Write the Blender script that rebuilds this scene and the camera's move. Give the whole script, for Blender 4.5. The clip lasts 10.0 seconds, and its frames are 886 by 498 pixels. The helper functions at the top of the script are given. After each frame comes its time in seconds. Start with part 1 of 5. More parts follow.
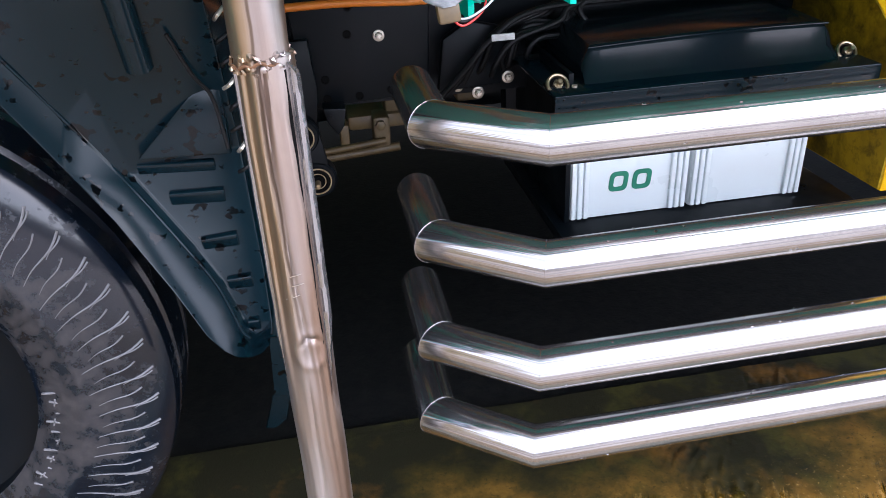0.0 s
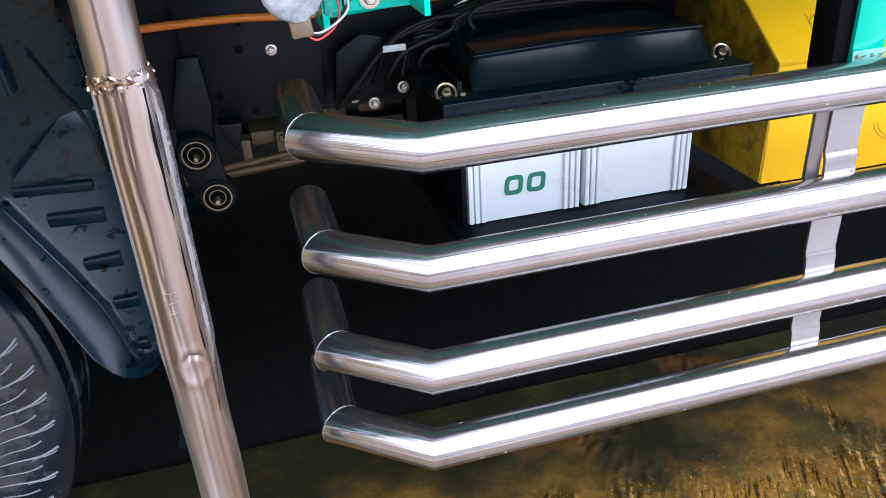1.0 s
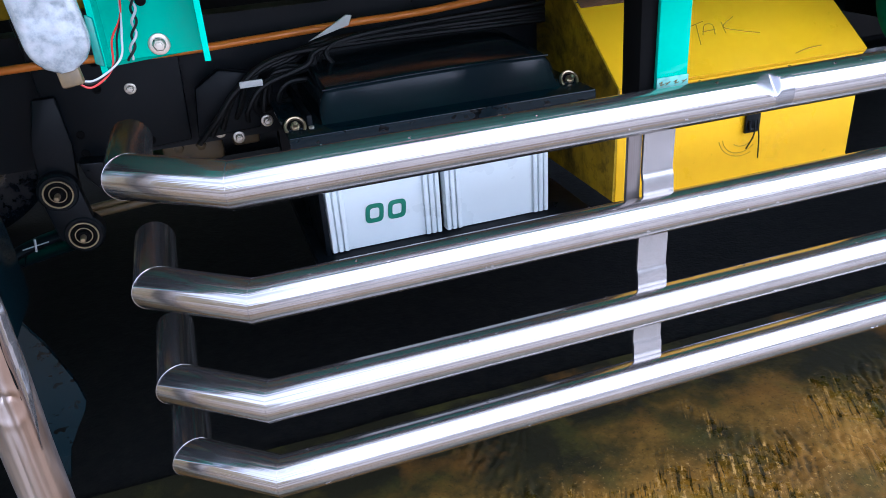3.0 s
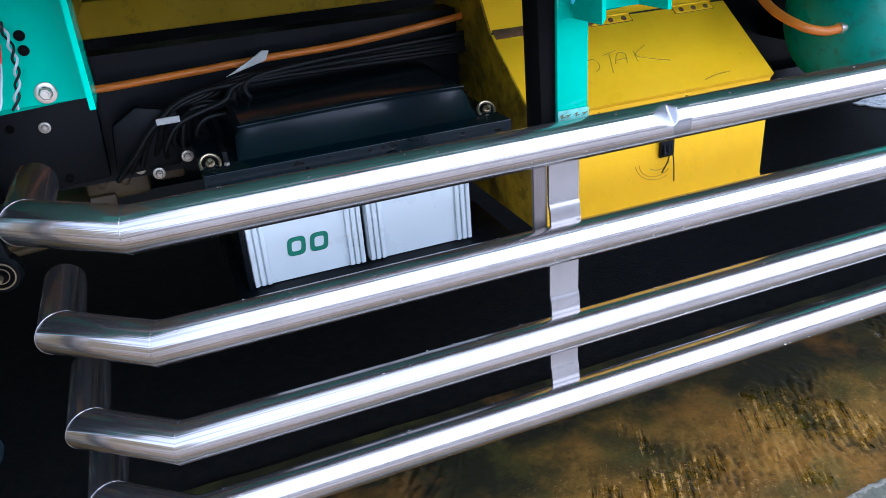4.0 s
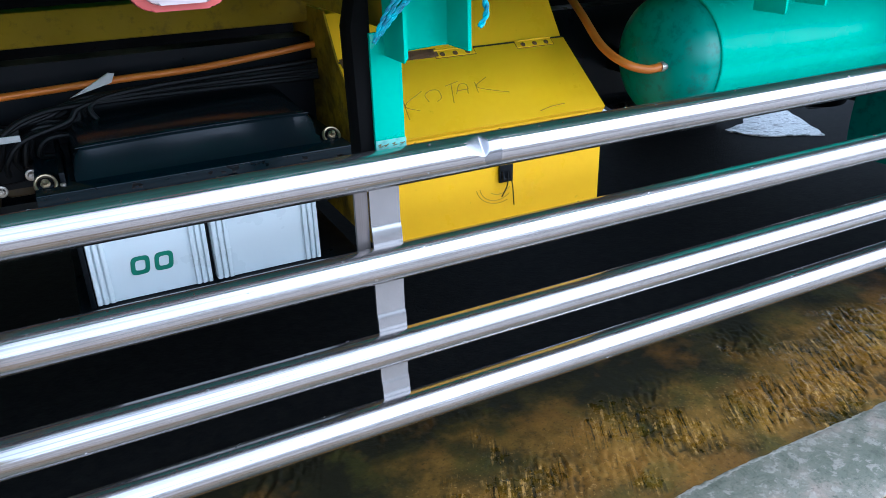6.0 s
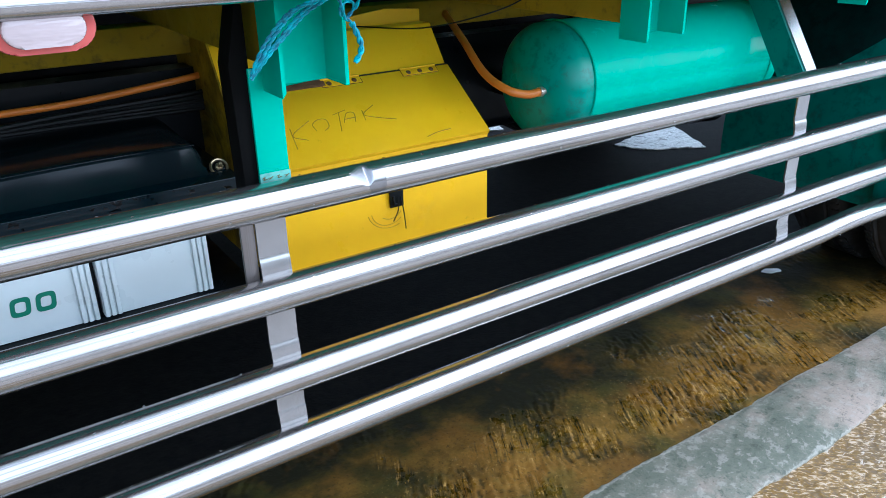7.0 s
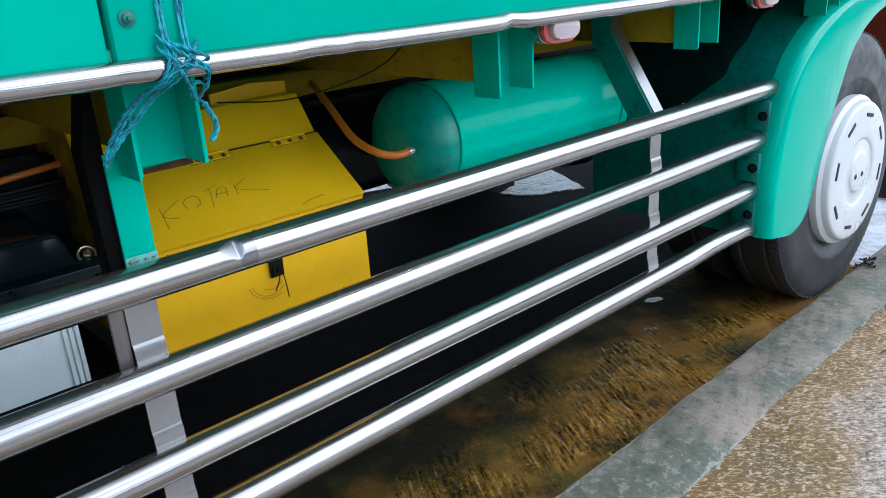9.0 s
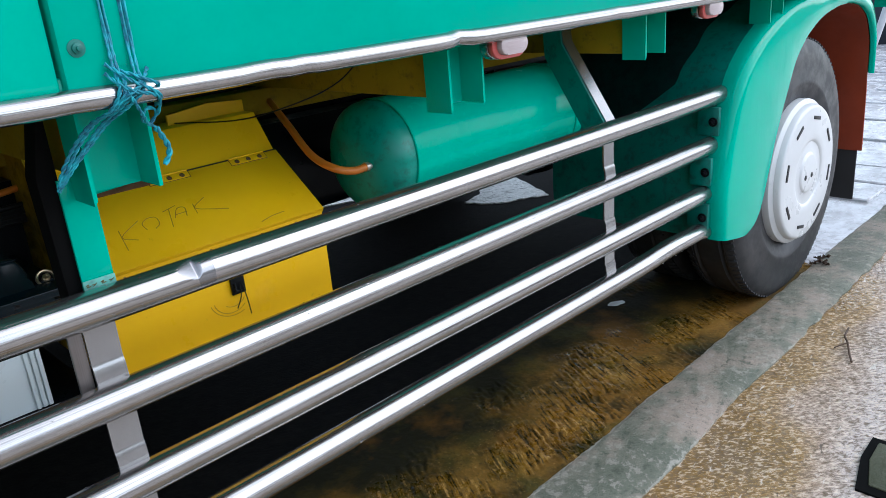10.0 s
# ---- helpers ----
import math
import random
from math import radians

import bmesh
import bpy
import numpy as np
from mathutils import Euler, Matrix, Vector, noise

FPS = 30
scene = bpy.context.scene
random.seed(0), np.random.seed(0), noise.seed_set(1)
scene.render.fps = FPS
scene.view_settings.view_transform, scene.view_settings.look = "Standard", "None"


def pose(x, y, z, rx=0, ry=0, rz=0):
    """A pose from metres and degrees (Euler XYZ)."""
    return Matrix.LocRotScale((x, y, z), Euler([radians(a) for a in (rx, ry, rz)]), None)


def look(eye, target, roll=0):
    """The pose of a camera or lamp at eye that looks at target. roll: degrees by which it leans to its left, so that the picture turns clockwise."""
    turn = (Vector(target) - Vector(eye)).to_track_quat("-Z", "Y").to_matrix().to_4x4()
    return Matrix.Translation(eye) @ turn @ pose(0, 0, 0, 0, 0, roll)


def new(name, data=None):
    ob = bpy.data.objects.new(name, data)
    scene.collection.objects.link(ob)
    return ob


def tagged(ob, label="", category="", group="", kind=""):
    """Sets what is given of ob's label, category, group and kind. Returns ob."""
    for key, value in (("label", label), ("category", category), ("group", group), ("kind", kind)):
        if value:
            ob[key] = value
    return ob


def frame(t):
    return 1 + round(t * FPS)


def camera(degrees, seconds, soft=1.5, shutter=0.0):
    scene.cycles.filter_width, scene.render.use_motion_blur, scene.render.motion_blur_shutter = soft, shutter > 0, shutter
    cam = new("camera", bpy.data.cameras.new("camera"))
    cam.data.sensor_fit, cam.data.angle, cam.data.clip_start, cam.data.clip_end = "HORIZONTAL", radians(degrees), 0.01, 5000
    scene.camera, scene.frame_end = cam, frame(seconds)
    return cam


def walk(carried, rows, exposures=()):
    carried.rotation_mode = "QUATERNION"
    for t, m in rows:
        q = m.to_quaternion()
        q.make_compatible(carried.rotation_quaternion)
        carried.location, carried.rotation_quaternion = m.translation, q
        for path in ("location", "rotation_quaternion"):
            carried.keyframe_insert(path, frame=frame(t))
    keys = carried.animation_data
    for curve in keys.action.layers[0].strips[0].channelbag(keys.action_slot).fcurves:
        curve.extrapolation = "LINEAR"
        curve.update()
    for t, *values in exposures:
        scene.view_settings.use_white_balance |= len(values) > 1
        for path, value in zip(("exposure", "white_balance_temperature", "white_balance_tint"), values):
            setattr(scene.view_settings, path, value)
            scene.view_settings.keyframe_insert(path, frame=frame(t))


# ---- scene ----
cam = camera(60.0, 10.0, soft=0.85)
PATH = [
    (0, (0.018, 0.309, 0.996), (0.285, 2.044, 0.038), -3.1),
    (0.5, (0.051, 0.298, 0.996), (0.398, 2.022, 0.043), -3.4),
    (1, (0.075, 0.283, 0.998), (0.491, 1.996, 0.053), -3.5),
    (1.5, (0.114, 0.255, 1.006), (0.572, 1.964, 0.072), -4.1),
    (2, (0.146, 0.241, 1.006), (0.644, 1.951, 0.095), -4.2),
    (3.3, (0.235, 0.214, 1.014), (0.772, 1.919, 0.117), -4.2),
    (3.5, (0.247, 0.213, 1.019), (0.816, 1.911, 0.129), -4.4),
    (4, (0.279, 0.193, 1.028), (0.892, 1.887, 0.159), -4.5),
    (4.5, (0.311, 0.162, 1.029), (0.941, 1.853, 0.167), -4.2),
    (5, (0.337, 0.132, 1.035), (0.981, 1.821, 0.179), -3.6),
    (5.5, (0.358, 0.113, 1.048), (1.027, 1.794, 0.195), -2.9),
    (6, (0.377, 0.095, 1.054), (1.183, 1.719, 0.211), -1.5),
    (6.2, (0.393, 0.08, 1.064), (1.238, 1.682, 0.215), -1.2),
    (7.3, (0.395, 0.055, 1.076), (1.461, 1.555, 0.292), -1.1),
    (7.5, (0.395, 0.045, 1.074), (1.484, 1.536, 0.306), -1.2),
    (8, (0.403, 0.034, 1.078), (1.554, 1.495, 0.343), -1.8),
    (8.5, (0.411, 0.025, 1.084), (1.613, 1.462, 0.383), -2.9),
    (9, (0.416, 0.02, 1.086), (1.663, 1.428, 0.406), -3.9),
    (9.5, (0.424, 0.008, 1.089), (1.692, 1.403, 0.419), -4.5),
    (10, (0.418, -0.018, 1.1), (1.722, 1.345, 0.436), -4.9),
]
walk(cam, [(t, look(eye, target, roll)) for t, eye, target, roll in PATH],
     [(0.0, 2.13, 5880, 19), (2.0, 1.99, 5500, 19), (4.0, 1.75, 5230, 17), (5.5, 1.66, 5130, 11), (7.5, 1.47, 5330, 6), (8.5, 1.15, 5480, 6), (9.5, 0.94, 5700, 7), (10.0, 0.94, 5800, 8)])

# ---------------------------------------------------------------- light
world = bpy.data.worlds.new("overcast_sky")
scene.world = world
world.use_nodes = True
wn, wl = world.node_tree.nodes, world.node_tree.links
SUN_ELEV, SUN_AZ = radians(42), radians(138)
sky = wn.new("ShaderNodeTexSky")
sky.sky_type, sky.sun_disc = "NISHITA", False
sky.sun_elevation, sky.sun_rotation = SUN_ELEV, SUN_AZ
sky.air_density, sky.dust_density, sky.ozone_density = 1.0, 1.5, 2.0
grey = wn.new("ShaderNodeHueSaturation")
grey.inputs["Saturation"].default_value = 0.55
wl.new(sky.outputs["Color"], grey.inputs["Color"])
wl.new(grey.outputs["Color"], wn["Background"].inputs["Color"])
wn["Background"].inputs["Strength"].default_value = 0.15
sun = new("sun", bpy.data.lights.new("sun", "SUN"))
sun.data.energy, sun.data.angle, sun.data.color = 1.25, radians(165), (1.0, 0.98, 0.95)
sun.matrix_world = look((0, 0, 0), (-math.sin(SUN_AZ) * math.cos(SUN_ELEV), -math.cos(SUN_AZ) * math.cos(SUN_ELEV), -math.sin(SUN_ELEV)))


# ---------------------------------------------------------------- materials
class Mat:
    """A node material with a Principled surface and small helpers."""

    def __init__(self, name, color=(0.5, 0.5, 0.5), rough=0.5, metal=0.0, **more):
        self.m = bpy.data.materials.new(name)
        self.m.use_nodes = True
        self.n, self.l = self.m.node_tree.nodes, self.m.node_tree.links
        self.p = self.n["Principled BSDF"]
        self.p.inputs["Base Color"].default_value = (*color, 1)
        self.p.inputs["Roughness"].default_value = rough
        self.p.inputs["Metallic"].default_value = metal
        for k, v in more.items():
            self.p.inputs[k.replace("_", " ")].default_value = v
        self.coord = self.n.new("ShaderNodeTexCoord").outputs["Object"]

    def noise(self, scale, detail=4.0, rough=0.6, stretch=(1, 1, 1), turn=(0, 0, 0), distort=0.0):
        spin, mp = self.n.new("ShaderNodeMapping"), self.n.new("ShaderNodeMapping")
        spin.inputs["Rotation"].default_value, mp.inputs["Scale"].default_value = turn, stretch
        self.l.new(self.coord, spin.inputs["Vector"])
        self.l.new(spin.outputs["Vector"], mp.inputs["Vector"])
        t = self.n.new("ShaderNodeTexNoise")
        t.inputs["Scale"].default_value, t.inputs["Detail"].default_value = scale, detail
        t.inputs["Roughness"].default_value, t.inputs["Distortion"].default_value = rough, distort
        self.l.new(mp.outputs["Vector"], t.inputs["Vector"])
        return t.outputs["Fac"]

    def cells(self, scale, feature="F1", stretch=(1, 1, 1)):
        mp = self.n.new("ShaderNodeMapping")
        mp.inputs["Scale"].default_value = stretch
        self.l.new(self.coord, mp.inputs["Vector"])
        t = self.n.new("ShaderNodeTexVoronoi")
        t.feature = feature
        t.inputs["Scale"].default_value = scale
        self.l.new(mp.outputs["Vector"], t.inputs["Vector"])
        return t.outputs["Distance"]

    def ramp(self, fac, *stops):
        r = self.n.new("ShaderNodeValToRGB")
        while len(r.color_ramp.elements) < len(stops):
            r.color_ramp.elements.new(0.5)
        for el, (pos, col) in zip(r.color_ramp.elements, stops):
            el.position = pos
            el.color = (*col, 1) if isinstance(col, tuple) else (col, col, col, 1)
        self.l.new(fac, r.inputs["Fac"])
        return r.outputs["Color"]

    def mix(self, fac, a, b, mode="MIX"):
        x = self.n.new("ShaderNodeMix")
        x.data_type, x.blend_type = "RGBA", mode
        for sock, v in ((x.inputs[0], fac), (x.inputs[6], a), (x.inputs[7], b)):
            if isinstance(v, (int, float)):
                sock.default_value = v
            elif isinstance(v, tuple):
                sock.default_value = (*v, 1)
            else:
                self.l.new(v, sock)
        return x.outputs[2]

    def math(self, op, a, b):
        x = self.n.new("ShaderNodeMath")
        x.operation = op
        for sock, v in zip(x.inputs, (a, b)):
            if isinstance(v, (int, float)):
                sock.default_value = v
            else:
                self.l.new(v, sock)
        return x.outputs[0]

    def color(self, out):
        self.l.new(out, self.p.inputs["Base Color"])
        return self

    def rough(self, out):
        self.l.new(out, self.p.inputs["Roughness"])
        return self

    def bump(self, out, strength=0.2, dist=0.002):
        b = self.n.new("ShaderNodeBump")
        b.inputs["Strength"].default_value, b.inputs["Distance"].default_value = strength, dist
        self.l.new(out, b.inputs["Height"])
        prev = self.p.inputs["Normal"].links
        if prev:
            self.l.new(prev[0].from_socket, b.inputs["Normal"])
        self.l.new(b.outputs["Normal"], self.p.inputs["Normal"])
        return self


def steel(name, tint=(0.335, 0.33, 0.33), lo=0.08, hi=0.18, wave=0.5, along=(0.04, 0.04, 40), line=0.38, metal=0.82):
    m = Mat(name, tint, 0.18, metal)
    grain = m.noise(6, 3, 0.6, along)
    fine = m.noise(13, 2, 0.5, along)
    blot = m.noise(14, 5, 0.65)
    m.rough(m.ramp(m.mix(0.5, grain, blot), (0.3, lo), (0.75, hi)))
    worn = m.ramp(blot, (0.3, tuple(c * 0.88 for c in tint)), (0.6, tint))
    # Fine dark lines painted for polish marks and reflected ground lines.
    m.color(m.mix(m.ramp(fine, (0.34, line), (0.48, 0.0)), worn, tuple(c * 0.45 for c in tint)))
    m.bump(grain, wave, 0.0011).bump(fine, wave * 0.6, 0.0003).bump(m.noise(9, 2, 0.5), 0.10, 0.002)
    return m


def paint(name, base, rough=0.28, fade=0.75, dirt=(0.05, 0.045, 0.03), dirt_from=0.62, peel=0.05, spec=0.5):
    m = Mat(name, base, rough, Specular_IOR_Level=spec)
    big, fine = m.noise(3.5, 5, 0.6), m.noise(38, 6, 0.7)
    col = m.ramp(big, (0.3, tuple(c * fade for c in base)), (0.7, base))
    col = m.mix(m.ramp(fine, (dirt_from, 0.0), (dirt_from + 0.16, 0.55)), col, dirt)
    m.color(col)
    m.rough(m.ramp(m.noise(11, 4), (0.3, rough * 0.75), (0.75, rough * 1.7)))
    m.bump(m.noise(160, 2), peel, 0.0006).bump(m.noise(7, 2), 0.12, 0.004)
    return m


STEEL = steel("polished_stainless", (0.41, 0.40, 0.395), 0.14, 0.25, line=0.52, metal=0.95)
STEEL_V = steel("polished_stainless_upright", along=(40, 40, 0.15), line=0.2)
DULL = steel("dull_dark_steel", (0.20, 0.18, 0.17), 0.35, 0.55, 0.2, (30, 30, 0.3), 0.2)
CREASED = Mat("bare_creased_steel", (0.25, 0.25, 0.26), 0.2, 0.85)
CREASED.bump(CREASED.noise(60, 3), 0.1, 0.001)
# Near-black green for the shade painted on the mud shield.
SHIELD_SHADE = paint("green_black_shield_shade", (0.004, 0.03, 0.028), 0.6, 0.4, (0.003, 0.005, 0.006), 0.45, spec=0.1)
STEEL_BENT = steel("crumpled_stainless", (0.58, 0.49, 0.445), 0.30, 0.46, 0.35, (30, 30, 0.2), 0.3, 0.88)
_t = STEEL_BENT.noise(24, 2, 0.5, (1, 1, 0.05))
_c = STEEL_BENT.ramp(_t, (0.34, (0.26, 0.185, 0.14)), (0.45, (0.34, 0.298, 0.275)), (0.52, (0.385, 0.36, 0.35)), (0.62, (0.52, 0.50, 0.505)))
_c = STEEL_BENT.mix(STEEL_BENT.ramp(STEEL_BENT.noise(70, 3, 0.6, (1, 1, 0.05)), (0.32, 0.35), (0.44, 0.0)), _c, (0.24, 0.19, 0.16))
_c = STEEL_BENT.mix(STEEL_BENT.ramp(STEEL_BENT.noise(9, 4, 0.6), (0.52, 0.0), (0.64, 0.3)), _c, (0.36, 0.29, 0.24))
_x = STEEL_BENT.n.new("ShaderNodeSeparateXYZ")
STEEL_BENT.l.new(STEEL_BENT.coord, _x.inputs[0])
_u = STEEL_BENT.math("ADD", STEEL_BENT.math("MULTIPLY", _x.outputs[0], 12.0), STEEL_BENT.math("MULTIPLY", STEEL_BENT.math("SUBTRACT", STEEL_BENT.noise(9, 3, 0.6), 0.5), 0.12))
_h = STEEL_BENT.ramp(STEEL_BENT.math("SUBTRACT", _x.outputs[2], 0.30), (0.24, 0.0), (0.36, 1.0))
# Browner left half: the reflection there is painted into the colour.
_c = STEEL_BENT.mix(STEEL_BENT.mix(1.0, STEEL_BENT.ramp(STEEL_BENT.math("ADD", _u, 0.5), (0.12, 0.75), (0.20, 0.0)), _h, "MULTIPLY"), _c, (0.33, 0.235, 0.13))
# Dark line painted for the shade in a lengthwise groove.
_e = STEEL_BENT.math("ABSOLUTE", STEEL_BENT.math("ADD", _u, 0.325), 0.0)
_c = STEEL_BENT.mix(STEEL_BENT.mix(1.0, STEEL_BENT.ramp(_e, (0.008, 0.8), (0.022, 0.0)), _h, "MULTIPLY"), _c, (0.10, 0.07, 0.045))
STEEL_BENT.color(_c)
BRUSHED = steel("brushed_stainless_strip", (0.31, 0.305, 0.30), 0.16, 0.30, 0.10, (60, 60, 0.4), 0.05)
GALV = steel("galvanised_bolt", (0.60, 0.55, 0.47), 0.28, 0.5, 0.2, (1, 1, 1))
ZINC = steel("aged_yellow_zinc", (0.40, 0.32, 0.20), 0.25, 0.45, 0.2, (1, 1, 1))
GREEN = paint("sea_green_paint", (0.0, 0.42, 0.295), 0.13, 0.86, dirt_from=0.69, spec=0.25)
WETGREEN = paint("wet_sea_green_paint", (0.0, 0.42, 0.295), 0.07, 0.9, dirt_from=0.72, spec=0.22)
WETGREEN.bump(WETGREEN.noise(26, 4, 0.6, (1.6, 1, 0.35)), 0.22, 0.004)
# Darker, blotchier copy of the tank paint, for shade on the left dome.
TANKSHADE = paint("shaded_grimy_tank_paint", (0.0, 0.33, 0.24), 0.34, 0.65, (0.01, 0.03, 0.025), 0.50)
TANKGREEN = paint("tank_green_paint", (0.0, 0.49, 0.335), 0.20, 0.90, dirt_from=0.70, spec=0.12)
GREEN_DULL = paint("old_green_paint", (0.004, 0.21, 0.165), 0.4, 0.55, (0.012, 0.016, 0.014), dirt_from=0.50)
YELLOW = paint("yellow_paint", (0.92, 0.525, 0.0), 0.30, 0.94, (0.22, 0.11, 0.01), 0.66, spec=0.25)
OCHRE = paint("grimy_yellow_paint", (0.34, 0.225, 0.006), 0.6, 0.6, (0.05, 0.04, 0.015), 0.54, spec=0.12)
# Darker yellow than the toolbox body, with black blotches.
DARK_YELLOW = paint("black_blotched_yellow_paint", (0.50, 0.31, 0.008), 0.5, 0.6, (0.014, 0.011, 0.007), 0.50, spec=0.15)
_c = DARK_YELLOW.p.inputs["Base Color"].links[0].from_socket
DARK_YELLOW.color(DARK_YELLOW.mix(DARK_YELLOW.ramp(DARK_YELLOW.noise(7, 5, 0.6, distort=0.6), (0.42, 0.0), (0.62, 0.85)), _c, (0.012, 0.010, 0.006)))
BLACK = paint("black_chassis_paint", (0.003, 0.005, 0.007), 0.34, 0.6, (0.012, 0.010, 0.009), 0.6, spec=0.14)
PLASTIC = paint("black_plastic_cover", (0.006, 0.011, 0.014), 0.12, 0.7, (0.02, 0.02, 0.02), 0.68, spec=0.17)
PRIMER = paint("red_oxide_primer", (0.34, 0.052, 0.016), 0.5, 0.55)
WORN = paint("worn_pale_green", (0.16, 0.50, 0.42), 0.3, 0.7, (0.04, 0.09, 0.08), 0.50)
RUST = paint("rusty_steel", (0.16, 0.075, 0.03), 0.7, 0.5, (0.03, 0.02, 0.015), 0.5)
BRASS = paint("oily_brown_metal", (0.13, 0.088, 0.034), 0.4, 0.4, (0.03, 0.025, 0.02), 0.5)
WHITE = paint("white_enamel", (0.62, 0.63, 0.63), 0.3, 0.92, (0.30, 0.28, 0.25), 0.70)
HOSE = paint("orange_hose_rubber", (0.70, 0.20, 0.015), 0.35, 0.7, (0.12, 0.05, 0.02), 0.62)
CASE = paint("white_battery_case", (0.67, 0.745, 0.76), 0.28, 0.95, (0.42, 0.43, 0.40), 0.68)
PRINT = Mat("green_print", (0.005, 0.17, 0.10), 0.4)
MARK = Mat("pencil_scratch", (0.10, 0.07, 0.01), 0.7)
PENCIL = Mat("faded_pencil", (0.27, 0.145, 0.009), 0.6)
SCUFF = Mat("rubbed_paint", (0.50, 0.27, 0.006), 0.5)
WIRE_BLACK = Mat("black_cable", (0.003, 0.0035, 0.004), 0.55, Specular_IOR_Level=0.25)
WIRE_RED = Mat("red_cable", (0.45, 0.02, 0.015), 0.4)
WIRE_WHITE = Mat("white_cable", (0.34, 0.36, 0.38), 0.4)
TAPE = paint("grey_tape", (0.55, 0.55, 0.53), 0.45, 0.8)
LEAF = paint("dead_leaf_brown", (0.10, 0.055, 0.03), 0.6, 0.5)
FLAP = Mat("flap_rubber", (0.016, 0.016, 0.017), 0.6)
FLAP.bump(FLAP.noise(60, 4), 0.2, 0.002)

# Flat black of dark parts, and painted shade in holes and gaps.
FLAT_BLACK = Mat("flat_black", (0.004, 0.004, 0.004), 0.85, Specular_IOR_Level=0.05)

# Lighter than the tyre, painting the sky's gleam on its raised ribs.
RIBBED = Mat("wet_lightened_rubber", (0.13, 0.13, 0.135), 0.22)
RIBBED.bump(RIBBED.noise(70, 4), 0.1, 0.001)

RUBBER = Mat("tyre_rubber", (0.03, 0.03, 0.032), 0.55)
RUBBER.color(RUBBER.ramp(RUBBER.noise(9, 6, 0.7), (0.40, (0.014, 0.016, 0.019)), (0.56, (0.022, 0.023, 0.026)), (0.68, (0.036, 0.035, 0.035))))
RUBBER.rough(RUBBER.ramp(RUBBER.noise(14, 5, 0.7), (0.42, 0.42), (0.6, 0.6)))
RUBBER.bump(RUBBER.noise(70, 4), 0.15, 0.001)

MUDDY = Mat("muddy_tyre_rubber", (0.02, 0.02, 0.022), 0.4)
_f = MUDDY.math("ADD", MUDDY.noise(15, 8, 0.78), MUDDY.math("MULTIPLY", MUDDY.math("SUBTRACT", MUDDY.noise(55, 3, 0.6), 0.5), 0.22))
_x = MUDDY.n.new("ShaderNodeSeparateXYZ")
MUDDY.l.new(MUDDY.coord, _x.inputs[0])
_r = MUDDY.math("SQRT", MUDDY.math("ADD", MUDDY.math("MULTIPLY", _x.outputs[0], _x.outputs[0]), MUDDY.math("MULTIPLY", _x.outputs[2], _x.outputs[2])), 0.0)
_f = MUDDY.math("SUBTRACT", _f, MUDDY.math("MULTIPLY", MUDDY.math("MAXIMUM", MUDDY.math("SUBTRACT", _r, 0.30), 0.0), 1.1))
MUDDY.color(MUDDY.ramp(_f, (0.44, (0.003, 0.006, 0.011)), (0.49, (0.008, 0.012, 0.017)), (0.52, (0.018, 0.018, 0.021)), (0.66, (0.033, 0.031, 0.032))))
MUDDY.rough(MUDDY.ramp(_f, (0.45, 0.16), (0.54, 0.6)))
MUDDY.bump(MUDDY.noise(70, 4), 0.15, 0.001)

GUARD = Mat("wet_dark_plastic", (0.006, 0.012, 0.018), 0.3, Specular_IOR_Level=0.24)
_g = GUARD.noise(58, 3, 0.5, (1.0, 1, 1.3))
GUARD.color(GUARD.ramp(_g, (0.34, (0.001, 0.0015, 0.002)), (0.39, (0.002, 0.009, 0.013))))
GUARD.rough(GUARD.ramp(_g, (0.34, 0.06), (0.39, 0.20)))
GUARD.bump(GUARD.noise(95, 3, 0.5), 0.08, 0.0006)

ROPE = Mat("blue_rope", (0.01, 0.16, 0.27), 0.6)
ROPE.color(ROPE.ramp(ROPE.noise(90, 3), (0.35, (0.006, 0.11, 0.17)), (0.65, (0.02, 0.36, 0.43))))

LENS_RED = Mat("red_lens", (0.50, 0.09, 0.08), 0.12)
LENS_CLEAR = Mat("clear_lens", (0.42, 0.35, 0.35), 0.10)
LENS_CLEAR.bump(LENS_CLEAR.noise(60, 1, 0.5, (1, 0.1, 4)), 0.4, 0.002)

LENS_CLOUDY = Mat("cloudy_lens", (0.45, 0.50, 0.52), 0.18, Transmission_Weight=0.55)
LENS_CLOUDY.color(LENS_CLOUDY.ramp(LENS_CLOUDY.noise(85, 5, 0.65), (0.34, (0.26, 0.30, 0.32)), (0.50, (0.44, 0.48, 0.50)), (0.66, (0.56, 0.58, 0.60))))
LENS_CLOUDY.bump(LENS_CLOUDY.cells(110, "SMOOTH_F1"), 0.4, 0.003)

MOSS = Mat("mossy_wet_concrete", (0.12, 0.10, 0.05), 0.4, Specular_IOR_Level=0.22)
_x = MOSS.n.new("ShaderNodeSeparateXYZ")
MOSS.l.new(MOSS.coord, _x.inputs[0])
# Gold band at y 1.05; its fall-off paints the shade under the truck.
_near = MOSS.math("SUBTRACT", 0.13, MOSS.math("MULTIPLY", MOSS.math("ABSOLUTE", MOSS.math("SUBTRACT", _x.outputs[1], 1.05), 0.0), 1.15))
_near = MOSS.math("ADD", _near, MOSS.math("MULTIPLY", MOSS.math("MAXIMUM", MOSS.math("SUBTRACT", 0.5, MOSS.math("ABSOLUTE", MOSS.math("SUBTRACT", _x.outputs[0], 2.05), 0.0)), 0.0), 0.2))
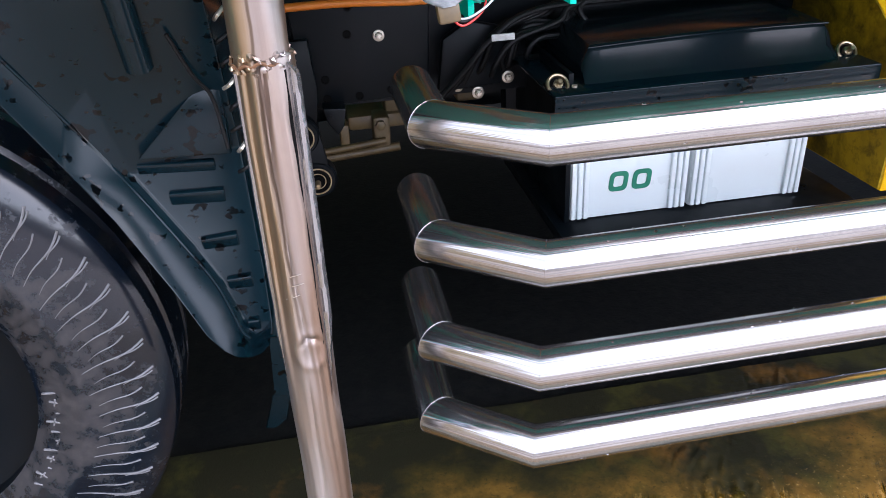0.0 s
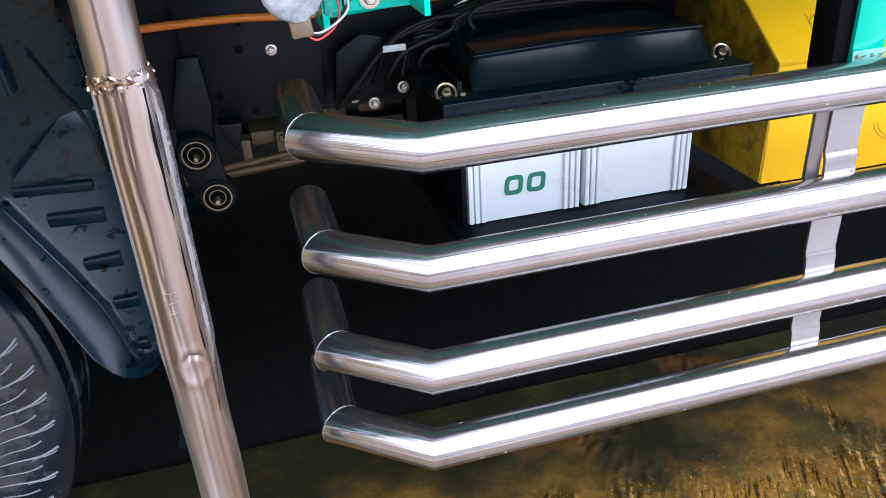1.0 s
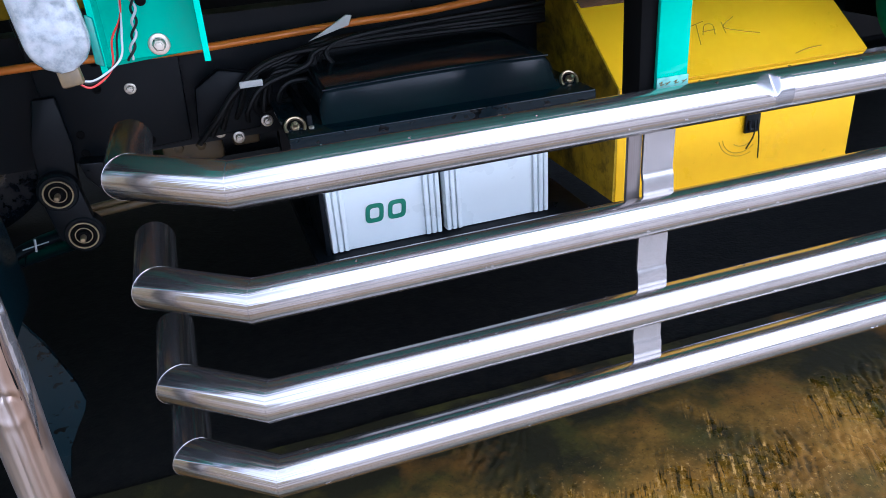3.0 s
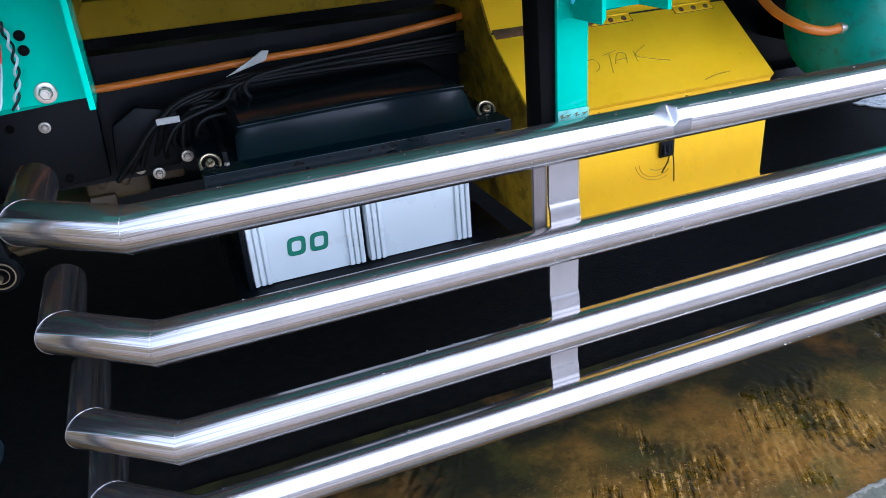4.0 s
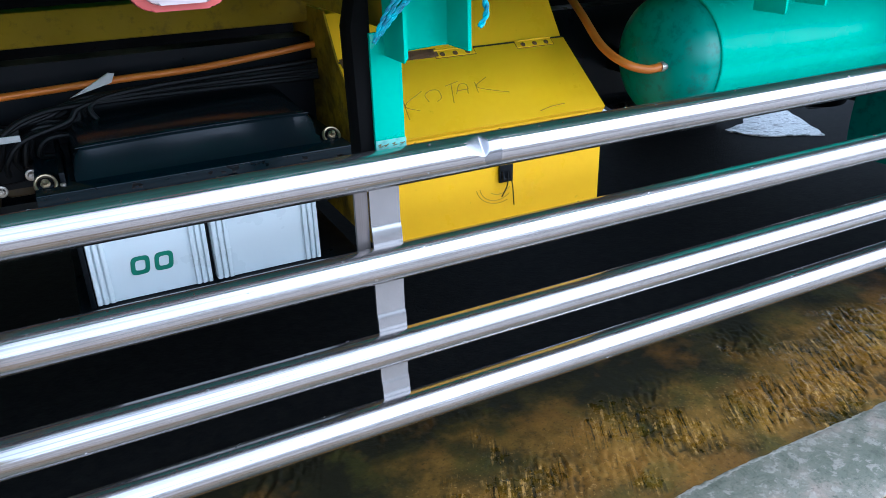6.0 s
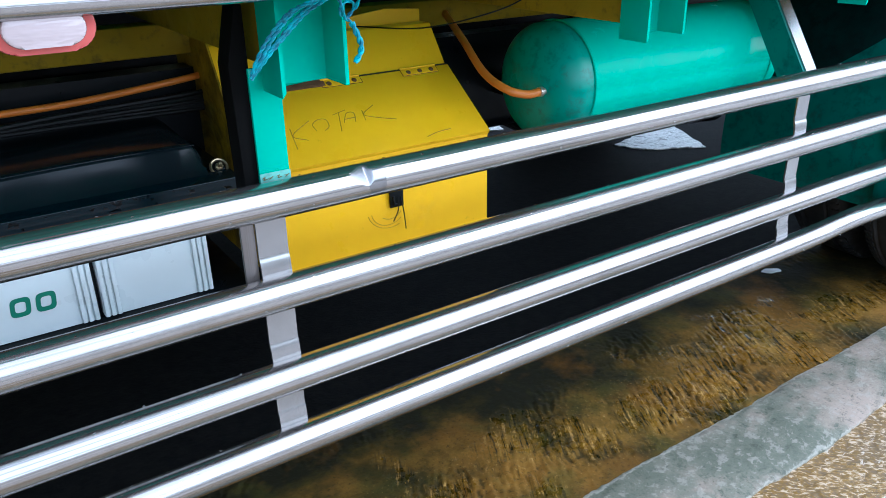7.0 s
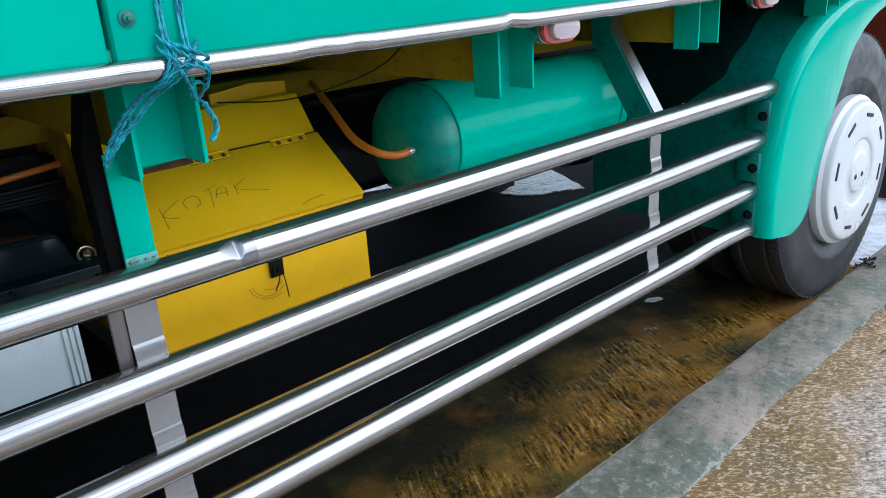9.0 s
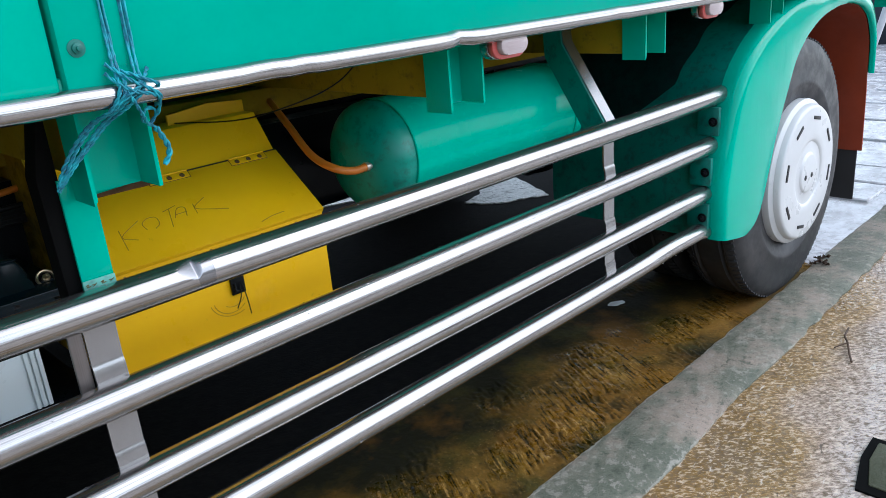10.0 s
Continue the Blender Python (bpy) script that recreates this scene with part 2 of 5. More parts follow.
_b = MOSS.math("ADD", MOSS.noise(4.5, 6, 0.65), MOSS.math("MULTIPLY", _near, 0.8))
_c = MOSS.ramp(_b, (0.36, (0.010, 0.009, 0.002)), (0.46, (0.033, 0.024, 0.003)), (0.53, (0.074, 0.043, 0.005)), (0.60, (0.138, 0.074, 0.009)), (0.72, (0.225, 0.124, 0.020)))
_o = MOSS.math("ADD", MOSS.noise(3.4, 5, 0.6, (1, 1, 1), (0, 0, 0.4)), MOSS.math("MULTIPLY", _near, 0.25))
_c = MOSS.mix(MOSS.ramp(_o, (0.50, 0.0), (0.61, 0.5)), _c, (0.190, 0.084, 0.009))
_c = MOSS.mix(MOSS.ramp(MOSS.noise(5.2, 5, 0.65, (1, 1, 1), (0, 0, 1.1)), (0.53, 0.0), (0.63, 0.5)), _c, (0.050, 0.048, 0.006))
_s = MOSS.noise(46, 5, 0.7, (0.22, 2.2, 1), (0, 0, radians(-62)), 0.3)
_w = MOSS.ramp(MOSS.math("ADD", MOSS.noise(5.5, 4, 0.6), _near), (0.52, 0.0), (0.60, 1.0))
_c = MOSS.mix(MOSS.mix(1.0, MOSS.ramp(_s, (0.42, 0.92), (0.47, 0.0)), _w, "MULTIPLY"), _c, (0.012, 0.010, 0.002))
# Pale gold streaks painted as wet glints.
_c = MOSS.mix(MOSS.mix(1.0, MOSS.ramp(MOSS.mix(0.35, _s, MOSS.noise(95, 4, 0.7)), (0.55, 0.0), (0.60, 0.75)), _w, "MULTIPLY"), _c, (0.42, 0.25, 0.075))
_g = MOSS.noise(120, 4, 0.75)
_c = MOSS.mix(MOSS.ramp(_g, (0.36, 0.6), (0.43, 0.0)), _c, (0.014, 0.014, 0.003))
# Fine gold flecks, more painted glints along the band.
_c = MOSS.mix(MOSS.mix(1.0, MOSS.ramp(_g, (0.60, 0.0), (0.68, 0.5)), MOSS.ramp(MOSS.math("ADD", _near, 0.2), (0.12, 0.0), (0.26, 1.0)), "MULTIPLY"), _c, (0.42, 0.27, 0.09))
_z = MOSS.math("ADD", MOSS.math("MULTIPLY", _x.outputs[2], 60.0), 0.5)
# Low spots of the relief darker, high spots paler.
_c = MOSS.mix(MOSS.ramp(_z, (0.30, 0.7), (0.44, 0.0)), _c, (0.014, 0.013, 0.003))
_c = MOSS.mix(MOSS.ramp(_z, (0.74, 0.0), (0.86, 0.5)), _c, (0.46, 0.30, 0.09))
MOSS.color(_c)
MOSS.rough(MOSS.mix(_w, (0.8, 0.8, 0.8), MOSS.ramp(MOSS.noise(52, 5, 0.75), (0.46, 0.09), (0.53, 0.65))))
MOSS.bump(_g, 0.5, 0.002).bump(MOSS.noise(260, 2, 0.6), 0.4, 0.0012)

KERB = Mat("kerb_concrete", (0.3, 0.3, 0.28), 0.6, Specular_IOR_Level=0.3)
_b = KERB.noise(4.2, 6, 0.68)
_m = KERB.noise(34, 6, 0.75)
_g = KERB.noise(130, 4, 0.7)
_c = KERB.ramp(_b, (0.40, (0.128, 0.136, 0.10)), (0.50, (0.182, 0.178, 0.135)), (0.56, (0.25, 0.212, 0.165)), (0.66, (0.33, 0.262, 0.21)))
_c = KERB.mix(KERB.ramp(_m, (0.37, 0.8), (0.46, 0.0)), _c, (0.07, 0.08, 0.055))
_c = KERB.mix(KERB.ramp(_m, (0.54, 0.0), (0.60, 0.55)), _c, (0.36, 0.33, 0.28))
_c = KERB.mix(KERB.ramp(_g, (0.30, 0.6), (0.40, 0.0)), _c, (0.055, 0.06, 0.045))
_x = KERB.n.new("ShaderNodeSeparateXYZ")
KERB.l.new(KERB.coord, _x.inputs[0])
_y = KERB.math("SUBTRACT", _x.outputs[1], KERB.math("ADD", 0.7867, KERB.math("MULTIPLY", _x.outputs[0], 0.017)))
_y = KERB.math("ABSOLUTE", _y, 0.0)
_y = KERB.math("ADD", _y, KERB.math("MULTIPLY", KERB.math("SUBTRACT", KERB.noise(22, 4, 0.7), 0.5), 0.05))
_c = KERB.mix(KERB.ramp(_y, (0.090, 0.0), (0.093, 0.65)), _c, (0.42, 0.40, 0.34))
KERB.color(KERB.mix(KERB.ramp(_y, (0.096, 0.0), (0.103, 0.9)), _c, (0.045, 0.05, 0.02)))
KERB.rough(KERB.ramp(_m, (0.3, 0.4), (0.7, 0.8)))
KERB.bump(_g, 0.7, 0.003).bump(_m, 0.7, 0.008)

ASPHALT = Mat("damp_black_asphalt", (0.02, 0.02, 0.02), 0.85, Specular_IOR_Level=0.08)
ASPHALT.color(ASPHALT.ramp(ASPHALT.noise(40, 5, 0.7), (0.35, (0.003, 0.0035, 0.004)), (0.7, (0.009, 0.009, 0.008))))
ASPHALT.bump(ASPHALT.noise(120, 3), 0.5, 0.004)

ROUGHCAST = Mat("broomed_concrete", (0.4, 0.36, 0.3), 0.5)
_b = ROUGHCAST.noise(2.4, 4, 0.55)
_x = ROUGHCAST.n.new("ShaderNodeSeparateXYZ")
ROUGHCAST.l.new(ROUGHCAST.coord, _x.inputs[0])
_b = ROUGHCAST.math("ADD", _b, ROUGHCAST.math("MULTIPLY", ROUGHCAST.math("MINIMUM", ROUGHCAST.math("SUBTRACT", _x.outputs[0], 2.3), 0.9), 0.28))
# Browner toward the kerb; paled away from it, brightening what the tubes reflect.
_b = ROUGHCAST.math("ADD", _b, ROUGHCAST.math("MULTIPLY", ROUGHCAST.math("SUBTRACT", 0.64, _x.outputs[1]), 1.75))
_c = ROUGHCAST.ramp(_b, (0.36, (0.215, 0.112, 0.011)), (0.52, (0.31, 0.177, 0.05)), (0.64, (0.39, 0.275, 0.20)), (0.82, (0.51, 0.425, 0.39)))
_g = ROUGHCAST.noise(112, 4, 0.7, (0.6, 1.3, 1), (0, 0, radians(43)), 0.4)
_x = ROUGHCAST.n.new("ShaderNodeSeparateXYZ")
ROUGHCAST.l.new(ROUGHCAST.coord, _x.inputs[0])
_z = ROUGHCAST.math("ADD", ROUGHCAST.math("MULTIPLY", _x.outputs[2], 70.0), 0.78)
# Low spots of the relief browner and darker; high spots paled further down.
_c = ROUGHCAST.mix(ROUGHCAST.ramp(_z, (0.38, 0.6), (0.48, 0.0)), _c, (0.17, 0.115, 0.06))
_c = ROUGHCAST.mix(ROUGHCAST.ramp(_g, (0.42, 0.85), (0.50, 0.0)), _c, (0.15, 0.10, 0.055))
_c = ROUGHCAST.mix(ROUGHCAST.ramp(_g, (0.53, 0.0), (0.59, 0.6)), _c, (0.74, 0.60, 0.46))
_p = ROUGHCAST.noise(34, 5, 0.65, (0.6, 1.5, 1), (0, 0, radians(-12)), 0.6)
_c = ROUGHCAST.mix(ROUGHCAST.ramp(_p, (0.30, 0.9), (0.36, 0.0)), _c, (0.09, 0.06, 0.035))
_c = ROUGHCAST.mix(ROUGHCAST.ramp(_p, (0.62, 0.0), (0.68, 0.6)), _c, (0.74, 0.67, 0.60))
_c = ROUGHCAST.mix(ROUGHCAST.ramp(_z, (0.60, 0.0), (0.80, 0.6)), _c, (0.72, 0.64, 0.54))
ROUGHCAST.color(_c)
_wet = ROUGHCAST.math("ADD", ROUGHCAST.noise(4, 3), ROUGHCAST.math("MULTIPLY", ROUGHCAST.math("SUBTRACT", _x.outputs[0], 2.75), 0.8))
ROUGHCAST.rough(ROUGHCAST.mix(ROUGHCAST.ramp(_wet, (0.50, 0.0), (0.62, 1.0)), ROUGHCAST.ramp(ROUGHCAST.mix(0.5, _z, _g), (0.40, 0.6), (0.65, 0.32)), (0.1, 0.1, 0.1)))
ROUGHCAST.bump(_g, 0.9, 0.003)

PLASTER = Mat("stained_plaster", (0.22, 0.18, 0.11), 0.8)
PLASTER.color(PLASTER.ramp(PLASTER.noise(1.5, 6, 0.65), (0.3, (0.12, 0.11, 0.05)), (0.7, (0.42, 0.30, 0.15))))

STUCCO = Mat("pale_stained_plaster", (0.5, 0.45, 0.4), 0.8)
STUCCO.color(STUCCO.ramp(STUCCO.noise(0.9, 6, 0.65), (0.3, (0.34, 0.28, 0.22)), (0.65, (0.66, 0.60, 0.55))))

HEDGEWALL = Mat("mossy_plaster", (0.1, 0.1, 0.04), 0.8)
HEDGEWALL.color(HEDGEWALL.ramp(HEDGEWALL.noise(1.2, 6, 0.65), (0.3, (0.05, 0.055, 0.02)), (0.7, (0.17, 0.15, 0.07))))

WETGLARE = Mat("glare_white_wet_concrete", (0.45, 0.45, 0.44), 0.3)
_g = WETGLARE.noise(30, 4, 0.7, (0.6, 1.6, 1), (0, 0, 0.5), 0.8)
# Near-white streaks put the sky's glare into the colour.
WETGLARE.color(WETGLARE.ramp(_g, (0.40, (0.20, 0.20, 0.19)), (0.50, (0.85, 0.85, 0.84))))
WETGLARE.rough(WETGLARE.ramp(_g, (0.4, 0.5), (0.6, 0.12)))
WETGLARE.bump(_g, 0.8, 0.008)

SLAB = Mat("pale_wet_paving", (0.55, 0.57, 0.60), 0.2)
SLAB.color(SLAB.mix(SLAB.ramp(SLAB.noise(26, 5, 0.7), (0.40, 0.8), (0.52, 0.0)), SLAB.ramp(SLAB.noise(2.5, 4, 0.6), (0.35, (0.46, 0.46, 0.48)), (0.65, (0.66, 0.67, 0.70))), (0.30, 0.29, 0.29)))
SLAB.rough(SLAB.ramp(SLAB.noise(7, 4), (0.4, 0.08), (0.6, 0.35)))
SLAB.bump(SLAB.noise(18, 4, 0.6), 0.4, 0.004)
NIGHTBLUE = paint("dark_blue_wall_paint", (0.010, 0.016, 0.026), 0.5, 0.6)
LATH = paint("pale_weathered_timber", (0.55, 0.56, 0.58), 0.5, 0.8)


# ---------------------------------------------------------------- mesh tools
def mesh_of(bm, name, mats, smooth=40):
    bmesh.ops.recalc_face_normals(bm, faces=bm.faces)
    me = bpy.data.meshes.new(name)
    bm.to_mesh(me)
    bm.free()
    for m in (mats if isinstance(mats, (list, tuple)) else [mats]):
        me.materials.append(m.m)
    if smooth:
        me.shade_smooth()
        me.set_sharp_from_angle(angle=radians(smooth))
    return me


def part(name, bm, mat, parent, label="", smooth=40):
    ob = new(name, mesh_of(bm, name, mat, smooth))
    ob.parent = parent
    return tagged(ob, label)


def thing(name, label, category, at=(0, 0, 0), group=""):
    ob = new(name)
    ob.empty_display_size = 0.1
    ob.location = at
    return tagged(ob, label, category, group)


def single(name, bm, mat, label, category, group="", kind="", smooth=40):
    return tagged(new(name, mesh_of(bm, name, mat, smooth)), label, category, group, kind)


def B():
    return bmesh.new()


def box(bm, lo, hi, bevel=0.0, seg=2, m=None):
    v = bmesh.ops.create_cube(bm, size=1)["verts"]
    for q in v:
        q.co = Vector([(lo[i] + hi[i]) / 2 + q.co[i] * (hi[i] - lo[i]) for i in range(3)])
    if bevel:
        e = list({e for q in v for e in q.link_edges})
        r = bmesh.ops.bevel(bm, geom=e, offset=bevel, segments=seg, profile=0.5, affect="EDGES")
        v = [q for q in r["verts"]]
    if m is not None:
        bmesh.ops.transform(bm, matrix=m, verts=list({q for q in v if q.is_valid}))
    return bm


def prism(bm, poly, axis, lo, hi, bevel=0.0):
    """Extrudes a polygon of two coordinates along an axis: x takes (y, z), y takes (x, z), z takes (x, y)."""
    def at(p, d):
        return {"x": (d, p[0], p[1]), "y": (p[0], d, p[1]), "z": (p[0], p[1], d)}[axis]
    a = [bm.verts.new(at(p, lo)) for p in poly]
    b = [bm.verts.new(at(p, hi)) for p in poly]
    n = len(poly)
    fs = [bm.faces.new(a), bm.faces.new(b[::-1])]
    for i in range(n):
        fs.append(bm.faces.new((a[i], b[i], b[(i + 1) % n], a[(i + 1) % n])))
    if bevel:
        bmesh.ops.bevel(bm, geom=list({e for f in fs for e in f.edges}), offset=bevel, segments=2, profile=0.5, affect="EDGES")
    return bm


def sweep(bm, pts, r, seg=24, caps=True, closed=False, flat=1.0):
    """A round tube along a path, mitred at its corners."""
    pts = [Vector(p) for p in pts]
    n, rings, side = len(pts), [], None
    for i, p in enumerate(pts):
        a = (p - pts[i - 1]).normalized() if i or closed else None
        b = (pts[(i + 1) % n] - p).normalized() if i < n - 1 or closed else None
        a, b = a or b, b or a
        t = (a + b).normalized()
        if side is None:
            up = Vector((0, 0, 1)) if abs(a.z) < 0.9 else Vector((0, 1, 0))
            side = a.cross(up).normalized()
        side = (side - a * side.dot(a)).normalized()
        up = side.cross(a)
        ring = []
        rr = r[i] if isinstance(r, (list, tuple)) else r
        for k in range(seg):
            an = 2 * math.pi * k / seg
            o = side * math.cos(an) * rr + up * math.sin(an) * rr * flat
            d = -o.dot(t) / max(0.2, a.dot(t))
            ring.append(bm.verts.new(p + o + a * d))
        rings.append(ring)
        side = (side - b * side.dot(b)).normalized()
    m = n if closed else n - 1
    for i in range(m):
        q, w = rings[i], rings[(i + 1) % n]
        for k in range(seg):
            bm.faces.new((q[k], q[(k + 1) % seg], w[(k + 1) % seg], w[k]))
    if caps and not closed:
        bm.faces.new(rings[0][::-1])
        bm.faces.new(rings[-1])
    return bm


def curve_pts(pts, n=8):
    """Catmull-Rom points through pts."""
    p = [Vector(q) for q in pts]
    p = [p[0] * 2 - p[1]] + p + [p[-1] * 2 - p[-2]]
    out = []
    for i in range(1, len(p) - 2):
        for k in range(n):
            t = k / n
            out.append(0.5 * (2 * p[i] + (p[i + 1] - p[i - 1]) * t + (2 * p[i - 1] - 5 * p[i] + 4 * p[i + 1] - p[i + 2]) * t * t
                              + (3 * p[i] - p[i - 1] - 3 * p[i + 1] + p[i + 2]) * t ** 3))
    return out + [p[-2]]


def lathe(bm, profile, seg=48, m=None):
    """Turns a profile of (radius, height) about z, then moves it by m."""
    rings = []
    for r, h in profile:
        if r < 1e-6:
            rings.append([bm.verts.new((0, 0, h))])
        else:
            rings.append([bm.verts.new((r * math.cos(2 * math.pi * k / seg), r * math.sin(2 * math.pi * k / seg), h)) for k in range(seg)])
    for q, w in zip(rings, rings[1:]):
        for k in range(seg):
            j = (k + 1) % seg
            f = [q[k % len(q)], q[j % len(q)], w[j % len(w)], w[k % len(w)]]
            f = list(dict.fromkeys(f))
            if len(f) > 2:
                bm.faces.new(f)
    if m is not None:
        bmesh.ops.transform(bm, matrix=m, verts=[v for q in rings for v in q])
    return bm


TO_FRONT = pose(0, 0, 0, 90, 0, 0)   # turns z to -y, so a lathe faces the street side
TO_LEFT = pose(0, 0, 0, 0, -90, 0)   # turns z to -x


def bolt_mesh(mat, r=0.008, washer=0.013):
    bm = B()
    lathe(bm, [(washer, 0), (washer, 0.0015), (washer * 0.9, 0.0025), (r, 0.0025)], 20)
    lathe(bm, [(r, 0.002), (r, 0.008), (r * 0.8, 0.0095), (0, 0.0095)], 6)
    lathe(bm, [(r * 0.5, 0.009), (r * 0.5, 0.015), (0, 0.0155)], 12)
    return mesh_of(bm, "bolt", mat)


BOLT, PAINTED_BOLT = bolt_mesh(GALV), bolt_mesh(BLACK)


def bolt(parent, at, facing="y", s=1.0, name="bolt", mesh=BOLT):
    ob = new(name, mesh)
    ob.parent = parent
    turn = {"y": TO_FRONT, "z": Matrix(), "x": TO_LEFT}[facing]
    ob.matrix_basis = Matrix.Translation(at) @ turn @ Matrix.Scale(s, 4)
    return ob


# ---------------------------------------------------------------- ground
def sheet(xs, ys, height):
    """A ground sheet with its small relief in the mesh."""
    verts = [(x, y, height(x, y)) for x in xs for y in ys]
    n = len(ys)
    faces = [(i * n + k, (i + 1) * n + k, (i + 1) * n + k + 1, i * n + k + 1) for i in range(len(xs) - 1) for k in range(n - 1)]
    bm = B()
    me = bpy.data.meshes.new("sheet")
    me.from_pydata(verts, [], faces)
    bm.from_mesh(me)
    bpy.data.meshes.remove(me)
    return bm


def moss_height(x, y):
    if not 0.19 < x < 3.3:
        return 0.0
    patch = 0.5 + 1.9 * noise.noise(Vector((x * 4.2, y * 5.5, 9))) + 3.0 * (0.11 - abs(y - 1.05))
    patch = min(1.0, max(0.0, patch)) ** 2
    u, v = x * 0.47 + y * 0.88, y * 0.47 - x * 0.88
    h = 0.0046 * noise.noise(Vector((u * 20, v * 118 + 3.0 * noise.noise(Vector((x * 9, y * 9, 6))), 1))) * patch
    h += (0.0026 * noise.noise(Vector((x * 66, y * 58, 2))) + 0.0022 * noise.noise(Vector((x * 130, y * 110, 3)))) * (0.18 + 0.82 * patch)
    h += 0.0022 * max(0.0, 0.25 - abs(noise.noise(Vector((x * 22, y * 26, 12)))) * 2.2)
    return h + 0.004 * noise.noise(Vector((x * 7, y * 7, 4)))


def broom_height(x, y):
    if not 1.34 < x < 3.91 or y < -0.01:
        return -0.004
    u, v = x * 0.77 - y * 0.64, x * 0.64 + y * 0.77
    h = 0.0017 * noise.noise(Vector((u * 60, v * 104, 5))) + 0.0018 * noise.noise(Vector((u * 108, v * 118, 6)))
    return -0.004 + h + 0.003 * noise.noise(Vector((x * 5, y * 5, 7)))


def steps(lo, hi, d, *outside):
    return sorted([lo + d * k for k in range(int((hi - lo) / d + 1.5))] + list(outside))


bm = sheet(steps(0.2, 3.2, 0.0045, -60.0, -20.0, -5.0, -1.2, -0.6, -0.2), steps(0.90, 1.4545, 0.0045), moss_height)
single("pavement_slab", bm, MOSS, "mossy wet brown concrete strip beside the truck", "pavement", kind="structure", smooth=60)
bm = B()
prism(bm, [(3.20, 0.90), (80, 0.90), (80, 90), (4.4, 90), (4.4, 1.25), (3.20, 1.25)], "z", -0.3, -0.004)
single("pavement_far", bm, SLAB, "pale rough wet concrete behind the rear wheel", "pavement", kind="structure")
bm = B()
prism(bm, [(-60, 1.455), (3.20, 1.455), (3.20, 1.25), (4.4, 1.25), (4.4, 90), (-60, 90)], "z", -0.3, -0.012)
single("road", bm, ASPHALT, "black damp asphalt in the shade under the truck", "road", kind="structure")
def glare_patch(rim):
    """A patch of wet concrete painted pale for sky glare, with a broken edge."""
    edge = [(a[0] + (b[0] - a[0]) * t + 0.02 * noise.noise(Vector((a[0] * 30, t * 9, 1))), a[1] + (b[1] - a[1]) * t + 0.02 * noise.noise(Vector((a[1] * 30, t * 9, 2)))) for a, b in zip(rim, rim[1:] + rim[:1]) for t in (0, 0.25, 0.5, 0.75)]
    return single("pavement_glare", prism(B(), edge, "z", -0.05, -0.006), WETGLARE, "wet concrete patch beyond the truck, painted white for sky glare", "pavement", kind="structure")


glare_patch([(3.26, 2.49), (3.38, 2.44), (3.50, 2.37), (3.56, 2.49), (3.70, 2.76), (3.62, 2.86), (3.44, 2.80), (3.32, 2.70), (3.17, 2.67), (3.20, 2.57)])
glare_patch([(2.72, 3.30), (2.92, 3.23), (3.00, 3.42), (3.05, 3.52), (2.98, 3.60), (2.90, 3.62), (2.76, 3.50)])
bm = B()
xs = [-60.0] + [-1.5 + 0.012 * k for k in range(700)] + [80.0]
rows = []
for x in xs:
    e0 = 0.905 + 0.011 * min(3.0, max(-1.0, x - 1.5)) + 0.006 * noise.noise(Vector((x * 18, 1, 0))) + 0.010 * noise.noise(Vector((x * 3, 2, 0)))
    e1 = 0.721 + 0.023 * min(3.0, max(-1.0, x - 1.6)) + 0.008 * noise.noise(Vector((x * 14, 3, 0))) + 0.012 * noise.noise(Vector((x * 2.5, 4, 0)))
    h = 0.0055 + 0.0025 * noise.noise(Vector((x * 5, 5, 0)))
    sec = [(0.955, -0.02), (e0 + 0.004, 0.002), (e0, h * 0.6), (e0 - 0.008, h), (0.81, h + 0.002), (e1 + 0.008, h - 0.001), (e1, 0.0), (e1 - 0.004, -0.03), (0.62, -0.08)]
    rows.append([bm.verts.new((x, y, z)) for y, z in sec])
for q, w in zip(rows, rows[1:]):
    for k in range(len(q) - 1):
        bm.faces.new((q[k], q[k + 1], w[k + 1], w[k]))
single("kerb", bm, KERB, "worn grey concrete kerb strip with damp stains", "kerb", kind="structure")
bm = B()
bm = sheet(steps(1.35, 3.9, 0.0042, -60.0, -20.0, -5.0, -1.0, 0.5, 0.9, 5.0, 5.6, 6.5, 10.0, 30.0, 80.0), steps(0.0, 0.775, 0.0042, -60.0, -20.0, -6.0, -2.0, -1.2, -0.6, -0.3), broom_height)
single("pavement", bm, ROUGHCAST, "rough broomed concrete, browner by the kerb, with dark specks", "pavement", kind="structure", smooth=60)

drain = thing("drain_cover", "worn grey concrete drain cover set in the pavement", "drain cover", (2.075, 0.25, 0.0))
dinv = Matrix.Translation((-2.075, -0.25, 0))
bm = B()
prism(bm, [(1.958, 0.080), (2.178, 0.080), (2.178, 0.416), (2.082, 0.412), (1.958, 0.384)], "z", -0.05, 0.0015)
part("gap", bm, FLAT_BLACK, drain, "dark wet gap round the cover").matrix_basis = dinv
bm = B()
prism(bm, [(1.984, 0.092), (2.160, 0.092), (2.160, 0.398), (2.080, 0.394), (1.984, 0.366)], "z", -0.05, 0.0045, 0.003)
part("plate", bm, KERB, drain).matrix_basis = dinv
bm = B()
box(bm, (10.2, 0.9, -0.05), (10.5, 9.0, 0.52), 0.02)
single("wall_east", bm, NIGHTBLUE, "low dark blue wall at the end of the paving", "wall", kind="structure")
bm = B()
prism(bm, [(10.9, 0.5), (16, 0.5), (16, 12.0), (10.9, 12.0)], "z", -0.05, 0.9)
